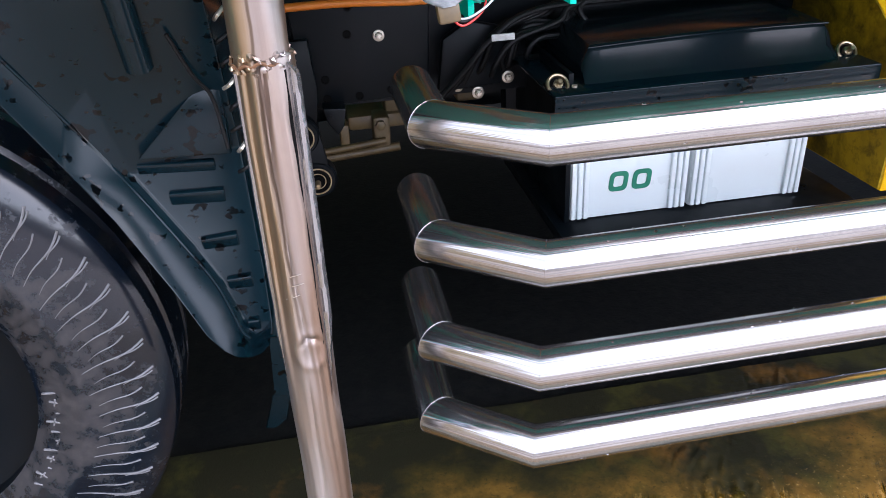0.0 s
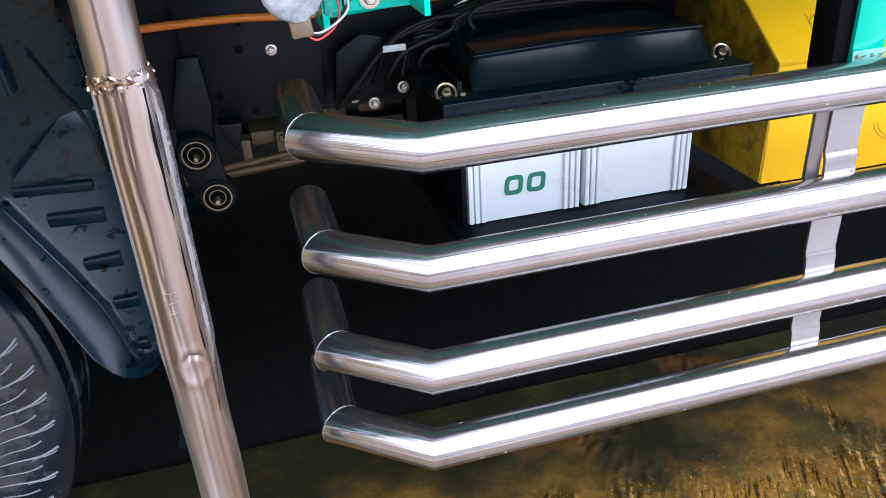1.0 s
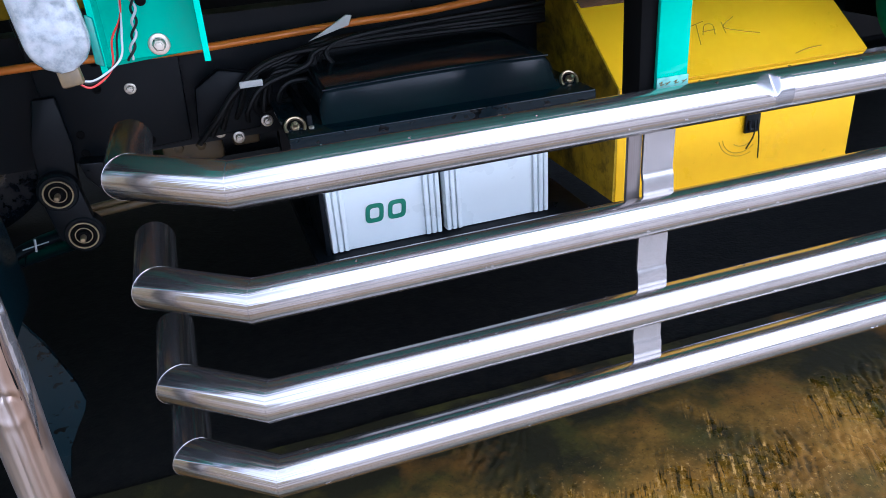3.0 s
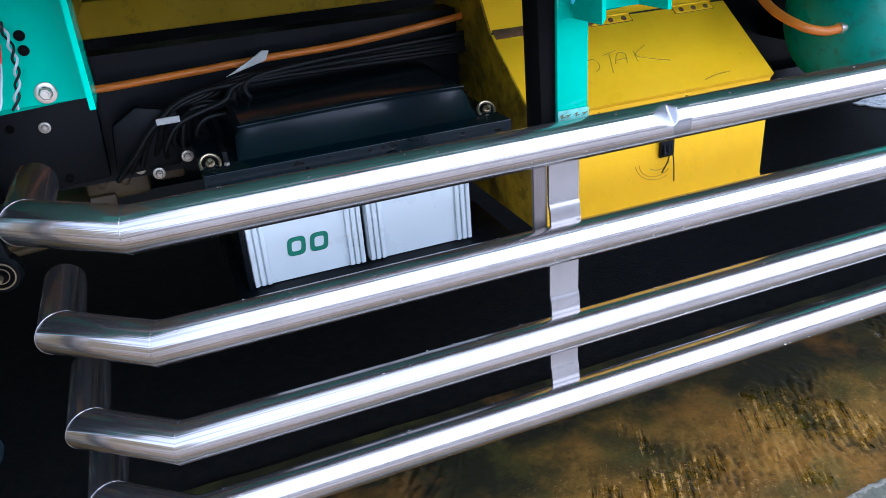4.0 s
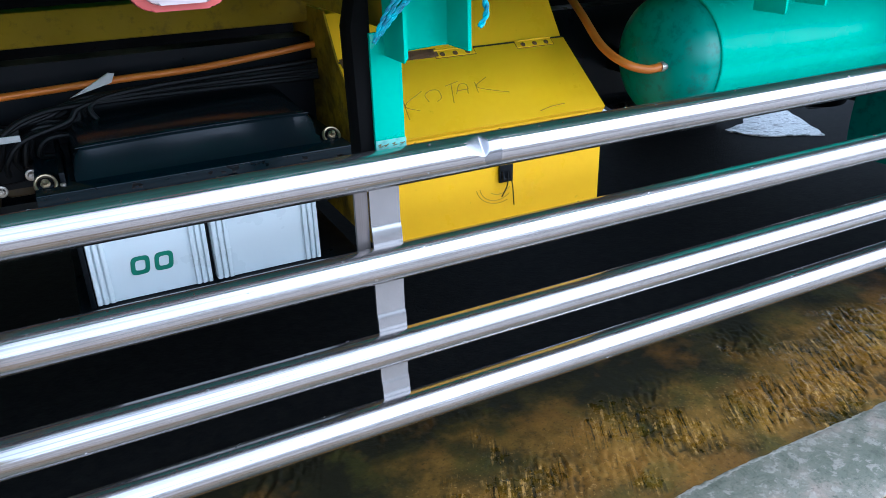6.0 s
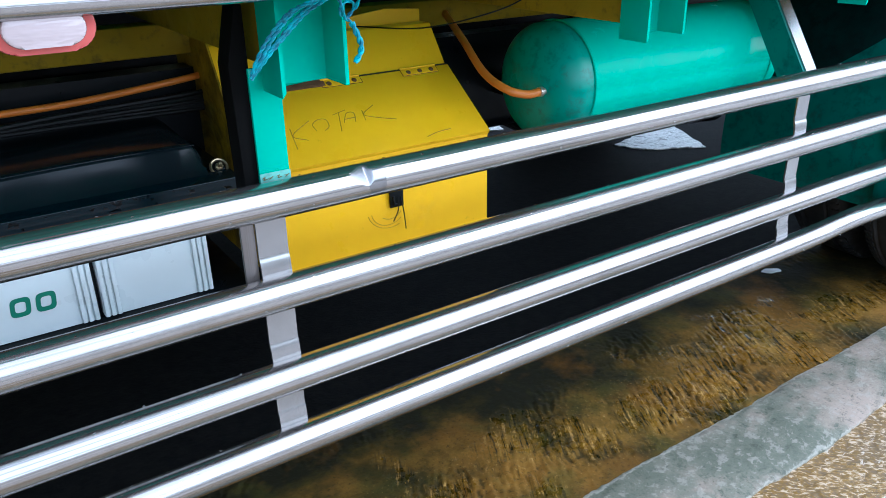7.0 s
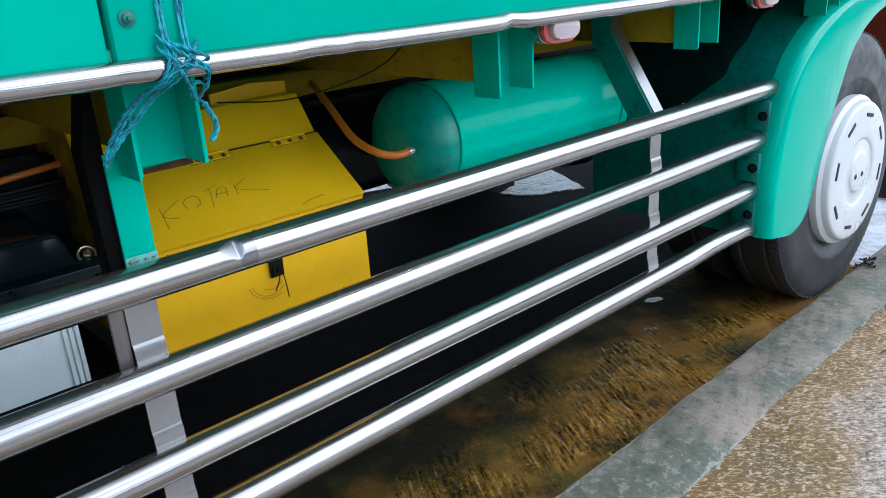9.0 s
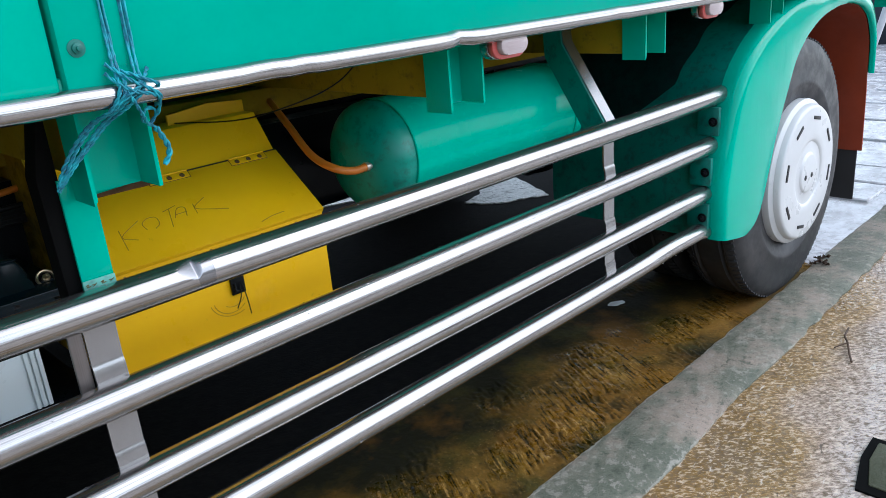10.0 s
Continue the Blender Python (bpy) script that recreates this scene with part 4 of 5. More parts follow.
for z, x in ((0.665, 2.434), (0.53, 2.397), (0.40, 2.388)):
    bm = B()
    box(bm, (x - 0.006, 0.946, z - 0.04), (x + 0.01, 1.01, z + 0.04), 0.003)
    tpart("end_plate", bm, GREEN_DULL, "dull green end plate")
    bolt(truck, truck_inv @ Vector((x - 0.007, 0.962, z)), "x", 1.0, mesh=PAINTED_BOLT)
bm = B()
prism(bm, [(0.945, 0.14), (1.40, 0.14), (1.40, 0.36), (0.945, 0.36)], "x", 3.608, 3.616, 0.002)
tpart("mud_flap", bm, FLAP, "black rubber mud flap")

# front mudguard: a moulded skin with a leaning upper face, a stepped pocket and a turned-out lower edge
EDGE = [(-0.309, 0.914), (-0.285, 0.848), (-0.262, 0.793), (-0.237, 0.721), (-0.2, 0.664), (-0.156, 0.584), (-0.132, 0.534), (-0.117, 0.515), (-0.104, 0.506), (-0.09, 0.504), (-0.078, 0.507), (-0.068, 0.516)]
CREASE = [(-0.297, 0.929), (-0.274, 0.876), (-0.253, 0.828), (-0.228, 0.767), (-0.191, 0.694), (-0.142, 0.616), (-0.118, 0.574), (-0.106, 0.54), (-0.099, 0.518), (-0.092, 0.508), (-0.082, 0.503), (-0.072, 0.503)]
STEP = [(-0.242, 0.928), (-0.226, 0.904), (-0.212, 0.862), (-0.2, 0.796), (-0.186, 0.697), (-0.134, 0.614), (-0.112, 0.572), (-0.1, 0.539), (-0.094, 0.518), (-0.087, 0.507), (-0.079, 0.502), (-0.072, 0.501)]
BACK = [(-0.075, 0.925), (-0.074, 0.900), (-0.073, 0.860), (-0.072, 0.800), (-0.071, 0.712), (-0.068, 0.624), (-0.066, 0.578), (-0.066, 0.540), (-0.066, 0.516), (-0.067, 0.506), (-0.068, 0.500), (-0.069, 0.497)]


def guard_depth(x, z, rim):
    """The skin leans in below the brow, comes out again in the pocket, and out most at its edge."""
    d = 1.024 + 0.40 * max(0.0, 0.925 - max(z, 0.725)) if z > 0.70 else 1.104 - 0.24 * (0.712 - z)
    return d - (0.0, 0.010, 0.042)[rim]


bm = B()
lines = [[bm.verts.new((x, guard_depth(x, z, 2) + 0.10, z + 0.004)) for x, z in EDGE]]
for pts, rim in ((EDGE, 2), (CREASE, 1), (STEP, 0)):
    lines.append([bm.verts.new((x, guard_depth(x, z, rim), z)) for x, z in pts])
lines.append([bm.verts.new((x, guard_depth(x, z, 0) + 0.002, z)) for x, z in BACK])
lines.append([bm.verts.new((x, 1.30, z)) for x, z in BACK])
for q, w in zip(lines, lines[1:]):
    for k in range(len(q) - 1):
        bm.faces.new((q[k], q[k + 1], w[k + 1], w[k]))
bmesh.ops.recalc_face_normals(bm, faces=bm.faces[:])
bmesh.ops.bevel(bm, geom=[e for e in bm.edges if not e.is_boundary and e.calc_face_angle(0.0) > 0.25], offset=0.0025, segments=2, profile=0.5, affect="EDGES")
guard = tpart("front_mudguard", bm, GUARD, "wet dark plastic mudguard with moulded ribs", smooth=25)
bm = B()
sweep(bm, curve_pts([(x, guard_depth(x, z, 1) - 0.0005, z) for x, z in CREASE[:10]], 5), 0.0022, 8)
tpart("crease_bead", bm, GUARD)
for x0, x1, z, tilt in ((-0.178, -0.099, 0.703, 3), (-0.151, -0.094, 0.672, 2), (-0.127, -0.088, 0.622, -3), (-0.107, -0.080, 0.575, -2), (-0.092, -0.079, 0.525, 0)):
    bm = B()
    y = guard_depth(0, z, 0)
    prism(bm, [(y + 0.004, z + 0.002), (y - 0.0075, z + 0.001), (y - 0.008, z - 0.002), (y + 0.004, z - 0.030)], "x", x0, x1, 0.0018)
    bmesh.ops.transform(bm, matrix=Matrix.Translation(((x0 + x1) / 2, 0, z)) @ pose(0, 0, 0, 0, tilt, 0) @ Matrix.Translation((-(x0 + x1) / 2, 0, -z)), verts=bm.verts[:])
    tpart("rib", bm, GUARD)
bm = B()
prism(bm, [(-0.172, 0.716), (-0.110, 0.776), (-0.092, 0.786), (-0.078, 0.782), (-0.078, 0.712)], "y", 1.082, 1.108, 0.003)
tpart("step_face", bm, GUARD)
bm = B()
sweep(bm, [(-0.145, 1.022, 0.925), (-0.143, 1.058, 0.815)], 0.013, 14)
tpart("drain_spout", bm, GUARD)
bm = B()
sweep(bm, curve_pts([(-0.112, 1.050, 0.845), (-0.098, 1.066, 0.800), (-0.086, 1.076, 0.775), (-0.080, 1.078, 0.72)], 6), 0.002, 6)
tpart("wire", bm, WIRE_BLACK)
for k in range(8):
    bm = B()
    sweep(bm, curve_pts([(-0.060 + 0.004 * (k % 3), 1.075, 0.86 - 0.022 * k), (-0.066, 1.066, 0.855 - 0.022 * k), (-0.070 - 0.003 * (k % 2), 1.072, 0.850 - 0.022 * k)], 4), 0.0022, 6)
    tpart("clip", bm, GALV if k % 3 == 0 else WIRE_BLACK)
bm = B()
FLAPS = [(-0.150, 0.62), (-0.120, 0.40), (-0.101, 0.322), (-0.107, 0.240), (-0.134, 0.165), (-0.118, 0.163), (-0.097, 0.178), (-0.085, 0.235), (-0.064, 0.268), (-0.048, 0.290), (-0.041, 0.312), (-0.046, 0.345), (-0.058, 0.385), (-0.072, 0.425), (-0.095, 0.47), (-0.110, 0.62)]
prism(bm, FLAPS, "y", 1.296, 1.304, 0.002)
tpart("inner_flap", bm, GUARD, "wet dark plastic inner flap of the mudguard")

# ---------------------------------------------------------------- side guard
guard_rail = thing("side_guard", "four polished stainless tubes on flat brackets", "side guard", (1.3, 0.97, 0.3))
ginv = Matrix.Translation((-1.3, -0.97, -0.3))
PR, RY = 0.0250, 0.970
for i, (z, xm) in enumerate(((0.733, 0.228), (0.598, 0.226), (0.464, 0.222), (0.351, 0.217))):
    bm = B()
    pts = [(xm - 0.102, 1.188, z), (xm - 0.102, 1.05, z), (xm, RY, z)]
    xs = [xm + 0.06 + 0.06 * k for k in range(38)]
    if i == 0:
        xs = sorted(xs + [0.811 + 0.0021 * k for k in range(46)])
    xs = [x for k, x in enumerate(xs) if not k or x - xs[k - 1] > 0.002]
    pts += [(x, RY, z + (0.008 * math.exp(-((x - 2.24) / 0.14) ** 2) if i == 3 else 0.0)) for x in xs if x < 2.33]
    if i == 3:
        pts += [(2.36, RY, z + 0.006), (2.40, RY - 0.002, z + 0.003), (2.43, RY - 0.004, z - 0.003), (2.462, RY - 0.006, z - 0.009)]
    else:
        pts += [(2.40, RY, z), (2.492, RY, z)]
    sweep(bm, pts, PR, 112 if i == 0 else 40)
    if i == 0:
        for v in bm.verts:
            dx = v.co.x - 0.866
            front, up = RY - v.co.y, v.co.z - z
            short = 0.025 - (front * math.cos(0.70) + up * math.sin(0.70))
            d = max(0.0, min(0.24 * (dx + 0.030) - short, -0.95 * (dx - 0.008) - short))
            d = d * d / (d + 0.0022)
            v.co.y += d * math.cos(0.70) + 0.0016 * math.exp(-((dx - 0.035) / 0.03) ** 2) * max(0.0, front / 0.025)
            v.co.z -= d * math.sin(0.70)
    rail = part("rail_tube", bm, STEEL, guard_rail, "polished stainless tube with a crumpled dent" if i == 0 else "")
    rail.matrix_basis = ginv
    if i == 0:
        rail.data.materials.append(CREASED.m)
        for f in rail.data.polygons:
            c = f.center
            if abs(c.x - 0.862) < 0.03 and math.hypot(c.y - RY, c.z - z) < 0.0246:
                f.material_index = 1
    for (px, py), hd in (((xm, RY), 19.3), ((xm - 0.102, 1.05), 64.0)):
        bm = B()
        d = Vector((math.cos(radians(-hd)), math.sin(radians(-hd)), 0))
        s, ring = Vector((-d.y, d.x, 0)), []
        k = 1 / math.cos(radians(19.3 if hd < 30 else 26))
        ring = [Vector((px, py, z)) + s * math.cos(a) * (PR * k + 0.0002) + Vector((0, 0, 1)) * math.sin(a) * (PR + 0.0002) for a in [2 * math.pi * j / 40 for j in range(40)]]
        sweep(bm, ring, 0.00035, 6, closed=True)
        part("weld_bead", bm, STEEL, rail)

# upright flat brackets
ZS = (0.733, 0.598, 0.464, 0.351)
for x0, x1, first in ((0.712, 0.755, True), (1.925, 1.967, False)):
    for za, zb in zip(ZS, ZS[1:]):
        bm = B()
        t, bt = za - 0.012, zb + PR
        prism(bm, [(0.984, t), (0.9845, bt + 0.028), (0.983, bt + 0.023), (0.981, bt + 0.018), (0.979, bt - 0.004), (0.983, bt - 0.005), (0.985, bt + 0.016), (0.987, bt + 0.021), (0.9885, bt + 0.027), (0.989, t)], "x", x0, x1)
        br = part("bracket", bm, BRUSHED, guard_rail)
        br.matrix_basis = ginv
bm = B()
box(bm, (0.729, 0.992, 0.745), (0.771, 0.998, 0.90), 0.001)
up = part("bracket", bm, GREEN, guard_rail, "green painted upper bracket")
up.matrix_basis = ginv
bm = B()
box(bm, (0.692, 0.987, 0.600), (0.711, 0.993, 0.745), 0.001)
part("back_bar", bm, DULL, guard_rail, "bare steel side bar").matrix_basis = ginv
bm = B()
prism(bm, [(0.712, 0.70), (0.734, 0.70), (0.734, 0.985), (0.726, 0.985), (0.708, 0.905)], "y", 1.000, 1.04, 0.002)
part("back_bar", bm, FLAT_BLACK, guard_rail, "dark steel bar").matrix_basis = ginv
bm = B()
box(bm, (0.7285, 0.9895, 0.738), (0.7715, 0.992, 0.764), 0.0008)
part("bare_patch", bm, WORN, guard_rail, "worn pale strip with pen marks").matrix_basis = ginv
for k in range(4):
    bm = B()
    mx = (0.731, 0.739, 0.751, 0.762)[k]
    sweep(bm, curve_pts([(mx, 0.9892, 0.7575), (mx + 0.004, 0.9892, 0.7590 - 0.002 * (k % 2)), (mx + 0.002, 0.9892, 0.7555), (mx + 0.007, 0.9892, 0.7565 + 0.002 * (k % 2))], 3), 0.0006, 5)
    part("pen_mark", bm, MARK, up)
bm = B()
prism(bm, [(0.985, 0.752), (0.988, 0.749), (1.108, 0.932), (1.112, 0.985), (1.108, 0.985), (1.104, 0.935)], "x", 1.940, 1.976)
part("bracket", bm, BRUSHED, guard_rail, "slanted flat bracket").matrix_basis = ginv
bm = B()
prism(bm, [(0.988, 0.750), (1.035, 0.712), (1.155, 0.90), (1.160, 0.985), (1.110, 0.985), (1.106, 0.932)], "x", 1.934, 1.940)
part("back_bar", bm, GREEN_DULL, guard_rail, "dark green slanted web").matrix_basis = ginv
# ---------------------------------------------------------------- front post
post = thing("guard_post", "crumpled stainless tube post with a broken weld", "post", (-0.03, 0.945, 0.3))
pinv = Matrix.Translation((0.03, -0.945, -0.3))
bm = B()
zz = [0.29 + 0.555 * k / 170 for k in range(171)]
sweep(bm, [(-0.026 + 0.004 * (z - 0.3) / 0.55, 0.945, z) for z in zz], 0.0245, 96)
KX, KZ = -0.0195, 0.566
for v in bm.verts:
    p = v.co
    a = math.atan2(p.y - 0.945, p.x + 0.026)
    w = min(1, max(0, (p.z - 0.50) / 0.16))
    front = max(0, -math.sin(a))
    fold = math.exp(-((a + 1.45 + 0.20 * math.sin(p.z * 11)) / 0.12) ** 2) * 0.0045 * w
    fold += math.exp(-((a + 2.15 + 0.10 * math.sin(p.z * 9 + 2)) / 0.16) ** 2) * 0.0035 * w
    fold -= math.exp(-((a + 1.85 + 0.08 * math.sin(p.z * 17)) / 0.2) ** 2) * 0.0015 * w
    fold += math.exp(-((a + 1.70 - 0.9 * (p.z - 0.45)) / 0.10) ** 2) * 0.0022 * min(1, max(0, (0.56 - p.z) / 0.06))
    ring = math.hypot((p.z - KZ) / 0.0200, (p.x - KX) / 0.0150)
    dent = 0.0012 * math.exp(-(ring / 0.62) ** 2) - 0.0014 * math.exp(-((ring - 1.0) / 0.24) ** 2)
    dent += 0.0042 * math.exp(-((p.z - KZ - 0.0115 + 40 * (p.x - KX) ** 2) / 0.0026) ** 2 - ((p.x - KX) / 0.0085) ** 2)
    nz = noise.noise(Vector((p.x * 150, p.y * 90, p.z * 4))) * 0.0022
    p.y += fold + (dent + nz) * front
    p.x += noise.noise(Vector((3, p.y * 40, p.z * 11))) * 0.0012 + max(0, math.cos(a)) * w * 0.0022 * noise.noise(Vector((1, 2, p.z * 26)))
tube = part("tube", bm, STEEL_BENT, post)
tube.matrix_basis = pinv
# the torn seam: a thin lip standing off the tube, with a bright crinkled edge
bm = B()
rows = []
for k in range(90):
    z = 0.505 + 0.335 * k / 89
    grow = min(1.0, (z - 0.505) / 0.09, (0.843 - z) / 0.012)
    jag = 0.0022 * noise.noise(Vector((z * 38, 1, 0))) + 0.0012 * noise.noise(Vector((z * 120, 2, 0)))
    x0 = -0.0085 + 0.004 * (z - 0.3) / 0.55
    rows.append([bm.verts.new(q) for q in ((x0, 0.9292, z), (x0 + 0.0045 * grow, 0.9275 - 0.003 * grow, z), (x0 + (0.0075 + jag) * grow, 0.9262 - 0.002 * grow, z), (x0 + (0.0098 + jag) * grow, 0.9290, z), (x0 + 0.0102 * grow, 0.934, z))])
for q, w in zip(rows, rows[1:]):
    for k in range(4):
        bm.faces.new((q[k], w[k], w[k + 1], q[k + 1]))
bmesh.ops.recalc_face_normals(bm, faces=bm.faces[:])
bmesh.ops.solidify(bm, geom=bm.faces[:], thickness=0.0008)
part("torn_seam", bm, STEEL_V, tube, "bright crinkled lip of the torn seam")
bm = B()
sweep(bm, [(-0.0105 + 0.004 * (z - 0.3) / 0.55 + 0.0008 * noise.noise(Vector((z * 25, 9, 0))), 0.9268, z) for z in [0.50 + 0.335 * k / 60 for k in range(61)]], [0.0016 * min(1.0, 0.1 + k / 20) for k in range(61)], 6)
part("seam_gap", bm, FLAT_BLACK, tube, "dark gap behind the torn lip")
# Thin bright strip added for the highlight along the post's left edge.
bm = B()
sweep(bm, [(-0.0487 + 0.004 * (z - 0.3) / 0.55 + 0.0007 * noise.noise(Vector((z * 30, 5, 0))), 0.9395, z) for z in [0.48 + 0.36 * k / 60 for k in range(61)]], [0.0034 * min(1.0, 0.15 + k / 18) for k in range(61)], 8)
part("edge_highlight", bm, STEEL_V, tube, "bright strip added as the left edge's highlight")
for z, x in ((0.628, -0.028), (0.640, -0.023), (0.650, -0.024)):
    bm = B()
    sweep(bm, curve_pts([(x - 0.007, 0.9225, z - 0.002), (x, 0.9205, z), (x + 0.006, 0.9215, z + 0.001)], 4), 0.0007, 5, flat=0.4)
    part("scratch", bm, GALV, tube)
bm = B()
sweep(bm, [(-0.024, 0.945, 0.845), (-0.0215, 0.943, 1.0)], 0.0235, 48)
for v in bm.verts:
    v.co.y += 0.003 * noise.noise(Vector((v.co.x * 120, 3, v.co.z * 16)))
    v.co.x += 0.002 * noise.noise(Vector((v.co.y * 60, 8, v.co.z * 20)))
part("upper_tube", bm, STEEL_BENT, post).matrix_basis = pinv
bm = B()
for k in range(60):
    a = 2 * math.pi * k / 60
    bmesh.ops.create_icosphere(bm, subdivisions=1, radius=random.uniform(0.0014, 0.0034), matrix=Matrix.Translation((-0.024 + 0.0238 * math.cos(a), 0.945 + 0.0238 * math.sin(a), 0.841 + random.choice((-1, 1)) * random.uniform(0.002, 0.007))) @ pose(0, 0, 0, random.uniform(-40, 40), random.uniform(-40, 40), random.uniform(0, 180)) @ Matrix.Diagonal((random.uniform(0.8, 2.0), random.uniform(0.6, 1.2), random.uniform(0.4, 1.5), 1)))
part("weld_bead", bm, STEEL_BENT, post, "rough broken weld").matrix_basis = pinv
bm = B()
sweep(bm, [(-0.024 + 0.0243 * math.cos(a), 0.945 + 0.0243 * math.sin(a), 0.840 + 0.002 * math.sin(3 * a) + 0.0012 * math.sin(11 * a)) for a in [2 * math.pi * k / 60 for k in range(60)]], 0.0016, 6, closed=True)
part("weld_crack", bm, RUST, post, "dark rusty crack in the weld").matrix_basis = pinv

# ---------------------------------------------------------------- toolbox
tool = thing("toolbox", "yellow painted steel toolbox with a sloping hinged lid", "toolbox", (1.04, 1.4, 0.5))
tinv = Matrix.Translation((-1.04, -1.4, -0.5))
BX0, BX1 = 0.812, 1.276
bm = B()
prism(bm, [(1.217, 0.497), (1.60, 0.497), (1.60, 0.868), (1.414, 0.868), (1.364, 0.792), (1.217, 0.682)], "x", BX0 + 0.002, BX1 - 0.002, 0.002)
part("body", bm, YELLOW, tool).matrix_basis = tinv
bm = B()
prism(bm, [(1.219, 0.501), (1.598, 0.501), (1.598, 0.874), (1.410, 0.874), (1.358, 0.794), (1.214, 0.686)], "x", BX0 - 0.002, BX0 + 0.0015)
part("side_plate", bm, DARK_YELLOW, tool, "darker yellow side plate with black blotches").matrix_basis = tinv
bm = B()
box(bm, (BX0 + 0.05, 1.23, 0.489), (BX1 + 0.012, 1.55, 0.496))
part("base_lip", bm, YELLOW, tool).matrix_basis = tinv
bm = B()
prism(bm, [(1.10, 0.866), (1.272, 0.866), (1.272, 0.892), (1.19, 0.898), (1.10, 0.888)], "y", 1.45, 1.456)
part("tab", bm, YELLOW, tool).matrix_basis = tinv
# the lid lies in its own plane: u along x, v up the slope
LID = Matrix.Translation((0, 1.2135, 0.685)) @ pose(0, 0, 0, math.degrees(math.atan2(0.107, 0.145)), 0, 0)
bm = B()
box(bm, (BX0, 0.0, 0.0), (BX1, 0.178, 0.0025), 0.001)
box(bm, (BX0, 0.0, -0.012), (BX1, 0.002, 0.0), 0.0005)
lid = part("lid", bm, YELLOW, tool)
lid.matrix_basis = tinv @ LID
bm = B()
box(bm, (BX0, 0.1785, -0.001), (BX1, 0.1825, 0.0012))
part("hinge_gap", bm, FLAP, tool).matrix_basis = tinv @ LID
bm = B()
box(bm, (BX0 + 0.004, 0.166, 0.0022), (1.000, 0.186, 0.0040), 0.0006)
for k in range(16):
    bmesh.ops.create_icosphere(bm, subdivisions=1, radius=random.uniform(0.003, 0.006), matrix=Matrix.Translation((random.uniform(BX0 + 0.01, 0.995), random.uniform(0.170, 0.182), 0.004)) @ Matrix.Diagonal((1.8, 1, 0.35, 1)))
part("rust_strip", bm, RUST, tool, "rusty hinge strip with flaking scale").matrix_basis = tinv @ LID
for hx, mat in ((1.034, YELLOW), (1.205, YELLOW)):
    bm = B()
    sweep(bm, [(hx - 0.04, 0.1805, 0.0035), (hx + 0.04, 0.1805, 0.0035)], 0.0022, 10)
    box(bm, (hx - 0.04, 0.163, 0.0026), (hx + 0.04, 0.179, 0.0038), 0.0005)
    grime = B()
    for u0, v0, u1, v1 in ((hx - 0.041, 0.1625, hx + 0.041, 0.1625), (hx - 0.041, 0.1625, hx - 0.041, 0.179), (hx + 0.041, 0.1625, hx + 0.041, 0.179)):
        sweep(grime, [(u0, v0, 0.0028), (u1, v1, 0.0028)], 0.0006, 5)
    hg = part("hinge", bm, mat, tool)
    hg.matrix_basis = tinv @ LID
    part("grime_line", grime, RUST, hg, "oily dirt round the hinge")
    for k in (-1, 0, 1):
        bm = B()
        lathe(bm, [(0.0052, 0), (0.004, 0.0015), (0, 0.002)], 10, Matrix.Translation((hx + 0.026 * k, 0.170, 0.0038)))
        part("screw", bm, RUST, hg)
bm = B()
box(bm, (1.047, 1.2095, 0.578), (1.075, 1.2145, 0.612), 0.001)
sweep(bm, [(1.053, 1.209, 0.60), (1.053, 1.206, 0.585), (1.069, 1.206, 0.585), (1.069, 1.209, 0.60)], 0.0025, 8)
latch = part("latch", bm, BLACK, tool, "black hasp with wire ends")
latch.matrix_basis = tinv
bm = B()
sweep(bm, curve_pts([(1.062, 1.206, 0.598), (1.060, 1.204, 0.575), (1.051, 1.208, 0.552)], 5), 0.0012, 6)
sweep(bm, curve_pts([(1.066, 1.206, 0.600), (1.071, 1.204, 0.570), (1.077, 1.208, 0.532)], 5), 0.0012, 6)
part("wire", bm, WIRE_BLACK, latch)
STROKES = [
    [(0.895, 0.079), (0.891, 0.033)], [(0.935, 0.089), (0.894, 0.063), (0.917, 0.048)],
    [(0.940, 0.064), (0.938, 0.079), (0.951, 0.088), (0.966, 0.086), (0.966, 0.070), (0.955, 0.062)],
    [(0.983, 0.093), (1.011, 0.100)], [(0.996, 0.096), (0.984, 0.054)],
    [(0.997, 0.072), (1.010, 0.092), (1.024, 0.090), (1.019, 0.070)], [(1.000, 0.079), (1.024, 0.080)],
    [(1.042, 0.093), (1.039, 0.069)], [(1.069, 0.101), (1.041, 0.083), (1.067, 0.070), (1.099, 0.060)],
    [(1.139, 0.008), (1.165, 0.014), (1.195, 0.016)],
]
for st in STROKES:
    bm = B()
    sweep(bm, [(u, v + 0.005, 0.0026) for u, v in (curve_pts([(*p, 0) for p in st], 4) and [(q.x, q.y) for q in curve_pts([(*p, 0) for p in st], 4)])], 0.0008, 6, flat=0.4)
    part("scratch", bm, PENCIL, lid)
for cx, cz, rr, d0, d1 in ((1.046, 0.576, 0.036, 190, 320), (1.049, 0.580, 0.047, 195, 300), (1.050, 0.578, 0.026, 230, 330)):
    bm = B()
    sweep(bm, [(cx + rr * math.cos(a), 1.2168, cz + rr * 0.9 * math.sin(a)) for a in [math.radians(d) for d in range(d0, d1, 9)]], 0.0008, 6)
    part("scratch", bm, SCUFF, tool, "faint rubbed arc").matrix_basis = tinv

